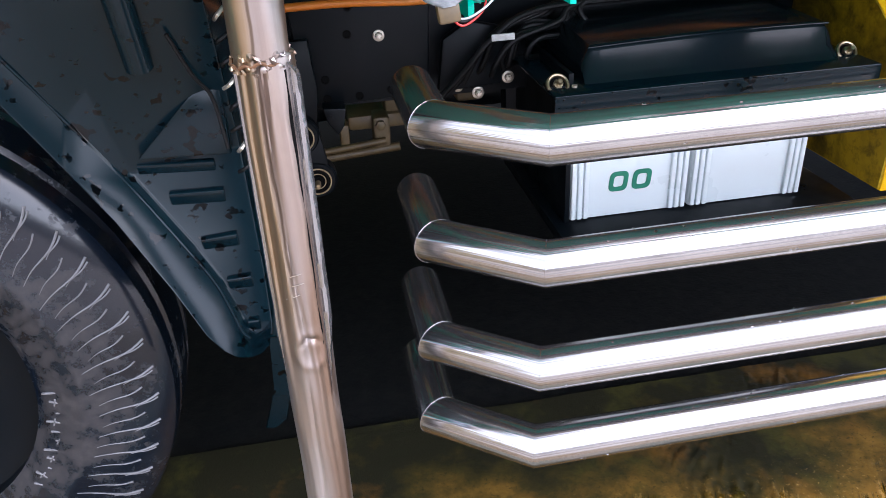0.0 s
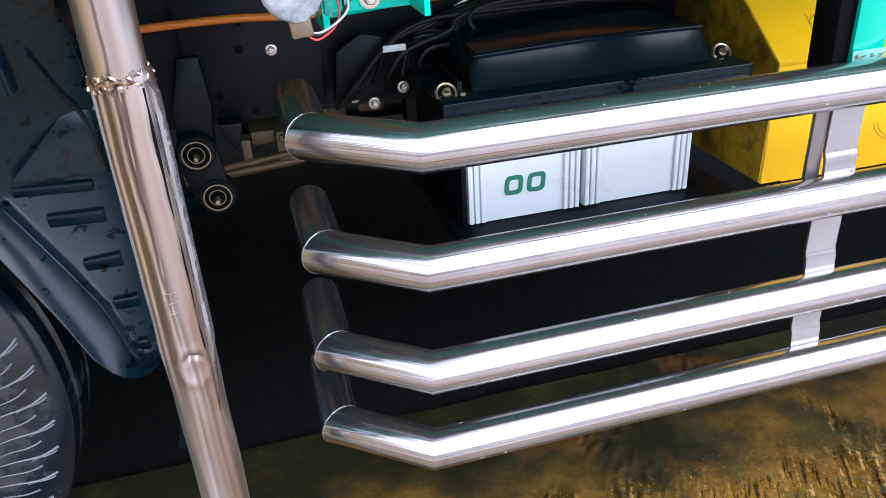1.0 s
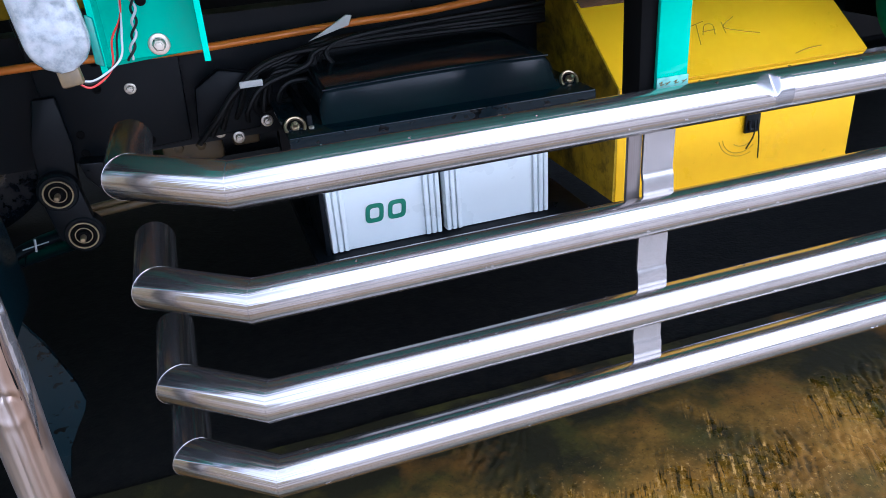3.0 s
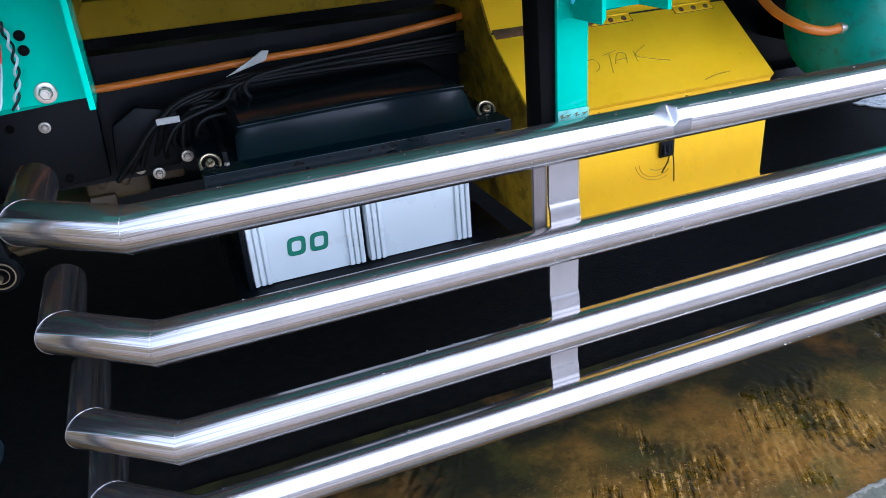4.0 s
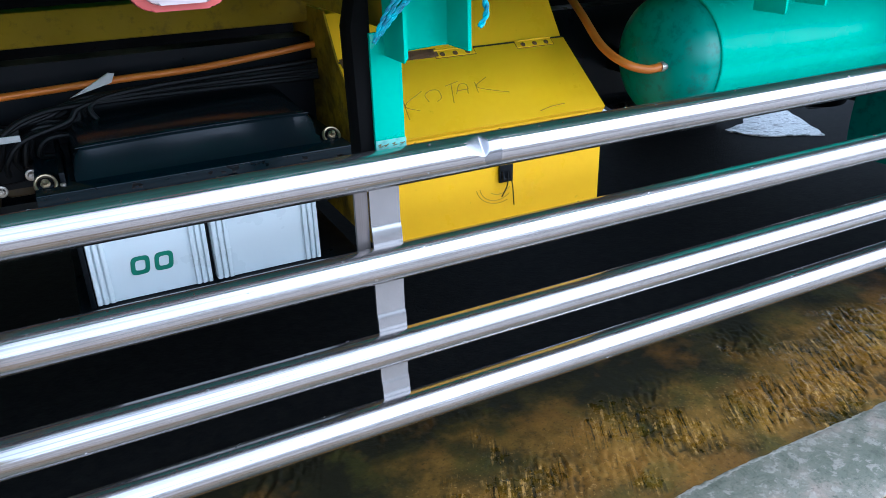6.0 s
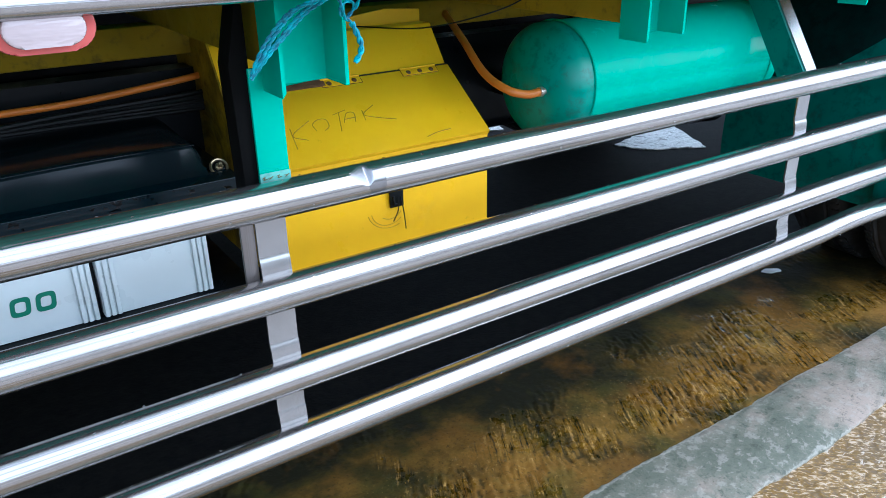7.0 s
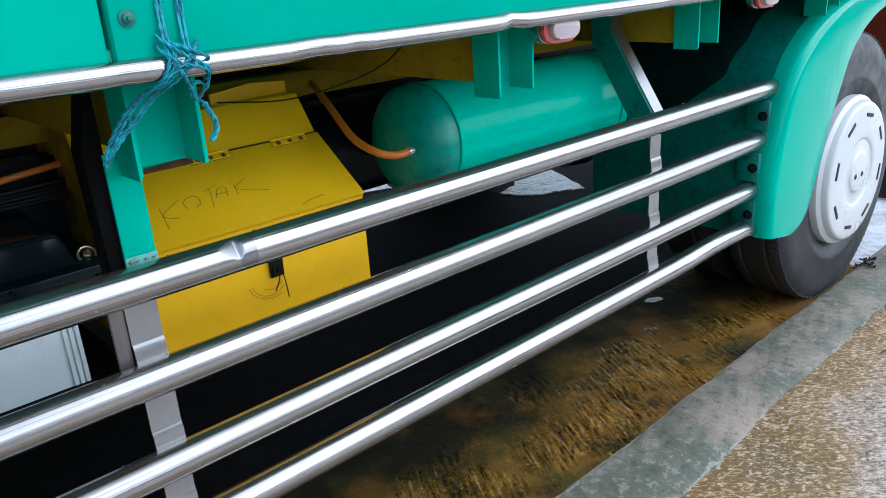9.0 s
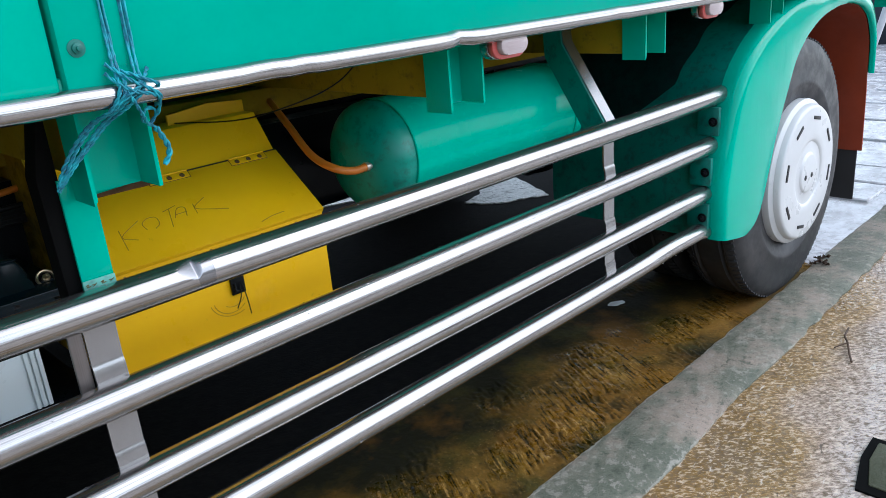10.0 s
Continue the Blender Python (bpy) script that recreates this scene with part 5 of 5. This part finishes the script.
# ---------------------------------------------------------------- air tank
tank = thing("air_tank", "sea green painted steel air tank with welded domes", "air tank", (1.68, 1.222, 0.64))
kinv = Matrix.Translation((-1.68, -1.222, -0.64))
TR = 0.118
axis = Matrix.Translation((0, 1.222, 0.758)) @ pose(0, 0, 0, 0, 90, 0)
bm = B()
lathe(bm, [(TR, 1.445), (TR, 1.60), (TR, 1.78), (TR, 1.985)], 64, axis)
part("shell", bm, TANKGREEN, tank).matrix_basis = kinv
for x0, s in ((1.445, -1), (1.985, 1)):
    bm = B()
    lathe(bm, [(TR - 0.001, x0 - s * 0.003), (TR - 0.001, x0 + s * 0.02)] + [(TR * math.cos(a) if d < 90 else 0, x0 + s * (0.02 + 0.068 * math.sin(a))) for d in range(8, 91, 6) for a in [math.radians(min(d, 90))]] + [(0, x0 + s * 0.088)], 64, axis)
    part("dome", bm, TANKSHADE if s < 0 else TANKGREEN, tank).matrix_basis = kinv
    bm = B()
    sweep(bm, [(x0, 1.222 + (TR + 0.0005) * math.cos(a), 0.758 + (TR + 0.0005) * math.sin(a)) for a in [2 * math.pi * k / 64 for k in range(64)]], 0.0025, 8, closed=True)
    part("weld_bead", bm, TANKGREEN, tank).matrix_basis = kinv
bm = B()
lathe(bm, [(0.007, 0), (0.007, 0.016), (0.0095, 0.016), (0.0095, 0.024), (0, 0.024)], 12, Matrix.Translation((1.378, 1.164, 0.758)) @ TO_LEFT)
part("fitting", bm, GALV, tank, "metal hose fitting").matrix_basis = kinv
for x in (1.52, 1.85):
    bm = B()
    sweep(bm, [(x, 1.222 + (TR + 0.003) * math.cos(a), 0.758 + (TR + 0.003) * math.sin(a)) for a in [math.radians(d) for d in range(-80, 81, 10)]], 0.004, 8)
    box(bm, (x - 0.02, 1.32, 0.68), (x + 0.02, 1.50, 0.72), 0.003)
    part("strap", bm, BLACK, tank).matrix_basis = kinv

# ---------------------------------------------------------------- hoses and cables
bm = B()
sweep(bm, curve_pts([(1.358, 1.164, 0.758), (1.325, 1.166, 0.757), (1.292, 1.185, 0.768), (1.288, 1.25, 0.79), (1.318, 1.36, 0.835), (1.37, 1.50, 0.87)], 10), 0.0078, 14)
single("air_hose", bm, HOSE, "orange rubber air hose bending into the tank", "hose")
bm = B()
sweep(bm, curve_pts([(-0.25, 1.47, 0.775), (0.036, 1.47, 0.782), (0.18, 1.47, 0.776), (0.32, 1.47, 0.780), (0.46, 1.47, 0.786), (0.60, 1.47, 0.790), (0.776, 1.47, 0.806), (0.95, 1.50, 0.82), (1.3, 1.50, 0.84)], 10), 0.0062, 12)
single("air_line", bm, HOSE, "orange air hose along the black chassis rail", "hose")
loom = thing("cable_loom", "tangled black cables with grey tape tags", "cables", (0.3, 1.46, 0.70))
linv = Matrix.Translation((-0.3, -1.46, -0.70))
for k in range(9):
    bm = B()
    y = 1.43 + 0.01 * (k % 4)
    sweep(bm, curve_pts([(0.20 + 0.02 * k, y, 0.64 + 0.006 * k), (0.235 + 0.012 * k, y - 0.015, 0.68 + 0.007 * (k % 3)), (0.27 + 0.01 * k, y - 0.02, 0.72 + 0.006 * (k % 4)), (0.33 + 0.012 * k, y - 0.01, 0.755 - 0.004 * k), (0.45, y + 0.01, 0.76 + 0.004 * (k % 3)), (0.85, 1.47, 0.75 + 0.004 * k)], 8), 0.0045, 8)
    part("cable", bm, WIRE_BLACK, loom).matrix_basis = linv
bm = B()
box(bm, (0.275, 1.405, 0.722), (0.31, 1.409, 0.732), 0.001, 2)
part("tape_tag", bm, TAPE, loom, "grey tape end").matrix_basis = linv
bm = B()
prism(bm, [(0.39, 0.775), (0.455, 0.792), (0.462, 0.806), (0.452, 0.808), (0.41, 0.785)], "y", 1.42, 1.424, 0.001)
part("tape_tag", bm, TAPE, loom, "grey tape end").matrix_basis = linv

bm = B()
sweep(bm, curve_pts([(1.45, 1.15, 0.985), (1.38, 1.15, 0.978), (1.306, 1.15, 0.935), (1.226, 1.16, 0.911), (1.15, 1.25, 0.885), (1.10, 1.42, 0.875)], 8), 0.0014, 8)
single("loose_cable", bm, WIRE_BLACK, "thin black cable drooping under the bed", "cable")

# ---------------------------------------------------------------- batteries
def battery(x0, x1, printed):
    b = thing("battery", "white truck battery with ribbed corners" + (" and green print" if printed else ", plain front"), "battery", ((x0 + x1) / 2, 1.40, 0.476), "batteries under the cover")
    inv = Matrix.Translation((-(x0 + x1) / 2, -1.40, -0.476))
    bm = B()
    box(bm, (x0, 1.288, 0.476), (x1, 1.55, 0.68), 0.003)
    part("case", bm, CASE, b).matrix_basis = inv
    for side in (0, 1):
        for k in range(3):
            bm = B()
            cx = x0 + 0.0045 + 0.0095 * k if side == 0 else x1 - 0.0045 - 0.0095 * k
            box(bm, (cx - 0.0036, 1.2825, 0.478), (cx + 0.0036, 1.2895, 0.676), 0.0016)
            part("rib", bm, CASE, b).matrix_basis = inv
    if printed:
        for k in range(2):
            bm = B()
            u = x0 + 0.059 + 0.036 * k
            def loop(i0):
                return [(u + 0.0145 + (0.0145 - i0) * math.copysign(abs(math.cos(a)) ** 0.5, math.cos(a)) + 0.1 * (zc - 0.531), zc) for a in [2 * math.pi * q / 24 for q in range(24)]
                        for zc in [0.531 + (0.0155 - i0) * math.copysign(abs(math.sin(a)) ** 0.5, math.sin(a))]]
            o, n = loop(0.0), loop(0.0068)
            va = [[bm.verts.new((p[0], d, p[1])) for p in ring] for ring in (o, n) for d in (1.2866, 1.2885)]
            for a, b2 in ((0, 2), (1, 3), (0, 1), (2, 3)):
                for q in range(24):
                    bm.faces.new((va[a][q], va[a][(q + 1) % 24], va[b2][(q + 1) % 24], va[b2][q]))
            part("print_mark", bm, PRINT, b, "green printed mark").matrix_basis = inv
    return b


battery(0.361, 0.5415, True)
battery(0.5485, 0.7285, False)
cover = thing("battery_cover", "black plastic battery cover held by two bolts", "battery cover", (0.55, 1.40, 0.68))
cinv = Matrix.Translation((-0.55, -1.40, -0.68))
bm = B()
box(bm, (0.318, 1.235, 0.680), (0.785, 1.56, 0.686), 0.002)
box(bm, (0.318, 1.235, 0.655), (0.785, 1.238, 0.682), 0.001)
part("flange", bm, GUARD, cover, "wet black flange").matrix_basis = cinv
bm = B()
xs = [0.372, 0.374, 0.379, 0.387, 0.40, 0.45, 0.52, 0.59, 0.66, 0.705, 0.728, 0.738, 0.743, 0.745]
rows = []
for i, x in enumerate(xs):
    top = 0.7305 + 0.006 * math.sin(math.pi * (x - 0.36) / 0.50)
    end = min(1.0, 0.25 + 0.25 * min(i, len(xs) - 1 - i))
    t = 0.686 + (top - 0.686) * end
    sec = [(1.274, 0.6852), (1.284, 0.696), (1.294, t - 0.007), (1.296, t - 0.003), (1.300, t - 0.0005), (1.306, t), (1.44, t + 0.006), (1.53, t + 0.004), (1.545, 0.685)]
    rows.append([bm.verts.new((x, y, z)) for y, z in sec])
for q, w in zip(rows, rows[1:]):
    for k in range(len(q) - 1):
        bm.faces.new((q[k], w[k], w[k + 1], q[k + 1]))
bm.faces.new(rows[0])
bm.faces.new(rows[-1][::-1])
lid_ob = part("lid", bm, PLASTIC, cover, smooth=50)
lid_ob.matrix_basis = cinv
bm = B()
sweep(bm, [(0.381 + 0.0352 * k, 1.2945, 0.7285 + 0.006 * math.sin(math.pi * (0.021 + 0.0352 * k) / 0.50)) for k in range(11)], 0.0014, 8)
part("rim", bm, PLASTIC, lid_ob)
for x, y in ((0.333, 1.274), (0.768, 1.292)):
    bm = B()
    m = Matrix.Translation((x, y, 0.689)) @ pose(0, 0, 0, 52, 0, 0)
    lathe(bm, [(0.0150, -0.003), (0.0160, 0.0), (0.0158, 0.0032), (0.0140, 0.0048), (0.0122, 0.0042), (0.0112, 0.0015), (0.0112, -0.003)], 32, m)
    lathe(bm, [(0.0070, -0.002), (0.0070, 0.006), (0.0055, 0.0072), (0.0038, 0.0072), (0.0038, 0.015), (0.003, 0.016), (0, 0.016)], 6, m)
    bolt_ob = part("bolt", bm, ZINC, cover, "brassy bolt with a wide washer")
    bolt_ob.matrix_basis = cinv
    bm = B()
    lathe(bm, [(0.0114, 0.0005), (0, 0.0005)], 24, m)
    part("washer_hollow", bm, FLAT_BLACK, bolt_ob)
    bm = B()
    box(bm, (x - 0.016, y - 0.004, 0.684), (x + 0.016, y + 0.022, 0.688), 0.003)
    box(bm, (x - 0.004, y + 0.004, 0.672), (x + 0.004, y + 0.012, 0.690), 0.001)
    part("bolt_seat", bm, PLASTIC, cover).matrix_basis = cinv
bm = B()
lathe(bm, [(0.004, 0), (0.004, 0.003), (0, 0.004)], 8, Matrix.Translation((0.355, 1.268, 0.686)))
part("screw", bm, GALV, cover).matrix_basis = cinv


# ---------------------------------------------------------------- lamps
def marker_lamp(x, z, y=BODY_Y + 0.02):
    la = thing("marker_lamp", "oval red and clear marker lamp under the edge rail", "marker lamp", (x, y, z), "side marker lamps")
    def pill(r, hx, d0, d1, cx=0.0):
        pts = [(cx + hx + r * math.cos(a), r * math.sin(a)) for a in [math.radians(d) for d in range(-90, 91, 15)]]
        pts += [(cx - hx + r * math.cos(a), r * math.sin(a)) for a in [math.radians(d) for d in range(90, 271, 15)]]
        return prism(B(), pts, "y", d0, d1, 0.004)
    part("base", pill(0.024, 0.024, 0.0, 0.02), STEEL, la, "chromed base")
    part("red_lens", pill(0.0235, 0.024, -0.012, 0.0), LENS_RED, la)
    part("clear_lens", pill(0.0165, 0.020, -0.024, -0.008), LENS_CLEAR, la)
    return la


for lx in (0.498, 1.480, 2.23):
    marker_lamp(lx, 0.982)
broken = thing("hanging_lamp", "cloudy clear lamp hanging by its wires", "marker lamp", (0.122, 0.89, 0.874))
broken.matrix_world = Matrix.Translation((0.122, 0.89, 0.874)) @ pose(0, 0, 0, -6, -7, 0)
bm = B()
rows = []
for i in range(19):
    h = 0.006 + 0.104 * i / 18
    w = 0.0245 * min(1.0, math.sqrt(max(0.06, 1 - (max(0.0, 0.032 - h) / 0.027) ** 2)))
    d = 0.013 * min(1.0, 0.45 + 0.55 * min(1.0, (h - 0.004) / 0.022))
    ring = []
    for k in range(32):
        a = 2 * math.pi * k / 32
        bulge = 1.0 + 0.16 * noise.noise(Vector((math.cos(a) * 2.5, math.sin(a) * 2.5, h * 70)))
        ring.append(bm.verts.new((w * math.copysign(abs(math.cos(a)) ** 0.55, math.cos(a)), d * bulge * math.copysign(abs(math.sin(a)) ** 0.6, math.sin(a)), h)))
    rows.append(ring)
for q, w in zip(rows, rows[1:]):
    for k in range(32):
        bm.faces.new((q[k], q[(k + 1) % 32], w[(k + 1) % 32], w[k]))
bm.faces.new(rows[0][::-1])
bm.faces.new(rows[-1])
part("lens", bm, LENS_CLOUDY, broken, "cloudy ribbed plastic lens", smooth=60)
bm = B()
box(bm, (-0.009, -0.005, -0.006), (0.008, 0.007, 0.009), 0.002)
part("socket", bm, BRASS, broken, "grey bulb socket")
bm = B()
prism(bm, [(0.020, 0.006), (0.026, 0.002), (0.030, 0.040), (0.025, 0.044)], "y", 0.004, 0.012, 0.001)
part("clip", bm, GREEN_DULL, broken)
for mat, dx, dz in ((WIRE_RED, 0.018, -0.011), (WIRE_BLACK, 0.022, -0.008), (WIRE_WHITE, 0.026, -0.006)):
    bm = B()
    sweep(bm, curve_pts([(0.0, 0.004, -0.002), (dx * 0.6, 0.006, dz), (dx + 0.012, 0.012, dz + 0.010), (dx + 0.018, 0.03, 0.02), (0.048, 0.05, 0.038), (0.055, 0.075, 0.075)], 8), 0.0009, 8)
    part("wire", bm, mat, broken)
pair = thing("twisted_wire", "twisted pale and dark wire hanging on the green channel", "cable", (0.170, 0.955, 0.90))
for ph, mat in ((0, WIRE_WHITE), (math.pi, WIRE_BLACK)):
    bm = B()
    sweep(bm, [(0.012 * math.sin(2.4 * t) - 0.006 + 0.0020 * math.cos(22 * t + ph), 0.0020 * math.sin(22 * t + ph), -0.030 + 0.075 * t) for t in [k / 60 for k in range(61)]], 0.0012, 6)
    part("strand", bm, mat, pair)
for z in (0.930, 0.917):
    bm = B()
    lathe(bm, [(0.0048, 0), (0.0048, 0.001), (0.0034, 0.001), (0.0034, 0.0004), (0, 0.0004)], 16, Matrix.Translation((0.1825, 0.9720, z)) @ TO_FRONT)
    tpart("bolt_hole", bm, FLAT_BLACK)

# ---------------------------------------------------------------- rope
rope = thing("rope", "thin blue twisted rope knotted round the edge rail", "rope", (0.79, 0.85, 0.9))
rinv = Matrix.Translation((-0.79, -0.85, -0.9))


def strand(pts, r=0.0028):
    """Two thin yarns twisted round each other."""
    line = curve_pts(pts, 10)
    for ph in (0, math.pi):
        bm = B()
        out, run = [], 0.0
        for i, p in enumerate(line):
            q = line[min(i + 1, len(line) - 1)] - line[max(i - 1, 0)]
            q.normalize()
            s = q.cross(Vector((0, 1, 0.1))).normalized()
            w = q.cross(s)
            run += (line[i] - line[i - 1]).length if i else 0
            a = run / 0.011 * math.pi + ph
            out.append(p + (s * math.cos(a) + w * math.sin(a)) * r * 0.55)
        sweep(bm, out, r * 0.62, 7)
        part("yarn", bm, ROPE, rope).matrix_basis = rinv


strand([(0.782, 0.874, 1.30), (0.780, 0.872, 1.06), (0.776, 0.853, 1.015), (0.764, 0.862, 0.990), (0.748, 0.890, 0.975), (0.731, 0.906, 0.952), (0.714, 0.912, 0.926), (0.706, 0.920, 0.903)], 0.0022)
strand([(0.788, 0.874, 1.30), (0.784, 0.872, 1.06), (0.782, 0.852, 1.016), (0.770, 0.860, 0.992), (0.753, 0.888, 0.976), (0.736, 0.904, 0.952), (0.719, 0.911, 0.926), (0.709, 0.922, 0.905)], 0.0022)
strand([(0.806, 0.874, 1.30), (0.803, 0.872, 1.05), (0.799, 0.852, 1.015), (0.780, 0.860, 0.995), (0.762, 0.888, 0.974), (0.742, 0.906, 0.947), (0.724, 0.914, 0.926), (0.708, 0.925, 0.900)], 0.0022)
strand([(0.812, 0.874, 1.30), (0.808, 0.872, 1.05), (0.804, 0.852, 1.014), (0.787, 0.858, 0.994), (0.767, 0.886, 0.974), (0.748, 0.905, 0.949), (0.729, 0.913, 0.928), (0.712, 0.925, 0.904)], 0.0022)
strand([(0.770, 0.872, 1.03), (0.782, 0.851, 1.008), (0.797, 0.860, 0.982), (0.814, 0.885, 0.964), (0.824, 0.880, 0.977), (0.812, 0.875, 0.984), (0.805, 0.880, 0.972), (0.822, 0.885, 0.958)], 0.0022)
strand([(0.822, 0.885, 0.958), (0.827, 0.885, 0.947), (0.833, 0.886, 0.933), (0.832, 0.887, 0.922), (0.825, 0.888, 0.912)], 0.0034)
strand([(0.82, 0.872, 1.03), (0.80, 0.851, 1.015), (0.778, 0.853, 1.0), (0.785, 0.885, 0.99), (0.81, 0.885, 1.0), (0.822, 0.856, 1.01), (0.805, 0.850, 1.02), (0.778, 0.872, 1.035)], 0.0022)
strand([(0.775, 0.853, 1.018), (0.79, 0.849, 1.008), (0.81, 0.850, 1.002), (0.822, 0.86, 0.994), (0.826, 0.88, 0.975)], 0.0022)
strand([(0.772, 0.872, 1.04), (0.790, 0.851, 1.020), (0.812, 0.850, 1.006), (0.825, 0.862, 0.996), (0.826, 0.884, 0.985)], 0.0022)

# ---------------------------------------------------------------- scraps on the ground
bm = B()
prism(bm, [(2.465, 1.335), (2.48, 1.31), (2.52, 1.30), (2.525, 1.315), (2.49, 1.34)], "z", 0.001, 0.006, 0.001)
single("litter", bm, WHITE, "small white plastic scrap on wet concrete", "litter")

def dead_leaf(x, y, turn, size):
    bm = B()
    rim = [(size * math.cos(a) * (1 + 0.15 * math.cos(3 * a)), 0.55 * size * math.sin(a)) for a in [2 * math.pi * k / 14 for k in range(14)]]
    mid = bm.verts.new((0, 0, 0.004))
    ring = [bm.verts.new((u, v, 0.006 + 0.35 * abs(v) + 0.006 * math.sin(u * 260))) for u, v in rim]
    for k in range(14):
        bm.faces.new((mid, ring[k], ring[(k + 1) % 14]))
    bmesh.ops.solidify(bm, geom=bm.faces[:], thickness=0.0012)
    ob = single("dead_leaf", bm, LEAF, "curled brown dead leaf beside the tyre", "leaf", "leaves by the wheel")
    ob.matrix_world = Matrix.Translation((x, y, 0.006)) @ pose(0, 0, 0, 0, 0, turn)


for x, y, turn, size in ((3.175, 0.925, 20, 0.020), (3.205, 0.905, 110, 0.024), (3.235, 0.925, 65, 0.022), (3.19, 0.885, -30, 0.016), (3.265, 0.91, 150, 0.018)):
    dead_leaf(x, y, turn, size)
bm = B()
sweep(bm, curve_pts([(2.725, 0.652, 0.004), (2.66, 0.640, 0.006), (2.628, 0.622, 0.004), (2.565, 0.597, 0.005), (2.517, 0.575, 0.003)], 6), 0.003, 8)
sweep(bm, curve_pts([(2.628, 0.622, 0.004), (2.60, 0.628, 0.007), (2.575, 0.640, 0.005)], 5), 0.002, 8)
single("twig", bm, LEAF, "thin dark twig on the rough pavement", "twig")

# ---------------------------------------------------------------- rain drops on the tubes
WATER = Mat("water", (1, 1, 1), 0.02, 0.0, IOR=1.33, Transmission_Weight=1.0)
bm = B()
rng = random.Random(7)
for z in (0.733, 0.598, 0.464, 0.351):
    for k in range(90):
        x = rng.uniform(0.24, 2.3)
        a = radians(rng.choice((rng.uniform(60, 150), rng.uniform(60, 150), 200, 268)))
        r = rng.uniform(0.0009, 0.0022) if a < 3 else rng.uniform(0.0012, 0.002)
        p = Vector((x, 0.970 + 0.0250 * math.cos(a), z + 0.0250 * math.sin(a)))
        if z > 0.7 and 0.80 < x < 0.90:
            continue
        bmesh.ops.create_icosphere(bm, subdivisions=1, radius=r, matrix=Matrix.Translation(p) @ Matrix.Diagonal((1.2, 1, 0.8, 1)))
single("rain_drops", bm, WATER, "clear rain drops beading on stainless tubes", "water drops", kind="stuff")

# ---------------------------------------------------------------- paving slabs beyond the rear wheel
far = bpy.data.objects["pavement_far"]
rng = random.Random(11)
SLABS = []
for k in range(3):
    bm = B()
    box(bm, (0.006, 0.006, -0.03), (0.286 + 0.004 * k, 0.584, 0.012), 0.006, 1)
    SLABS.append(mesh_of(bm, "slab", SLAB))
for i in range(21):
    for j in range(4):
        if 1.01 + 0.6 * j + 0.3 > 1.30 + 0.42 * (0.3 * i):
            continue
        ob = new("slab", SLABS[(i + j) % 3])
        ob.parent = far
        ob.matrix_basis = Matrix.Translation((3.76 + 0.3 * i, 1.01 + 0.6 * j - 0.3 * (i % 2) * (j > 0), rng.uniform(-0.006, 0.004))) @ pose(0, 0, 0, rng.uniform(-0.6, 0.6), rng.uniform(-0.8, 0.8), rng.uniform(-0.8, 0.8))
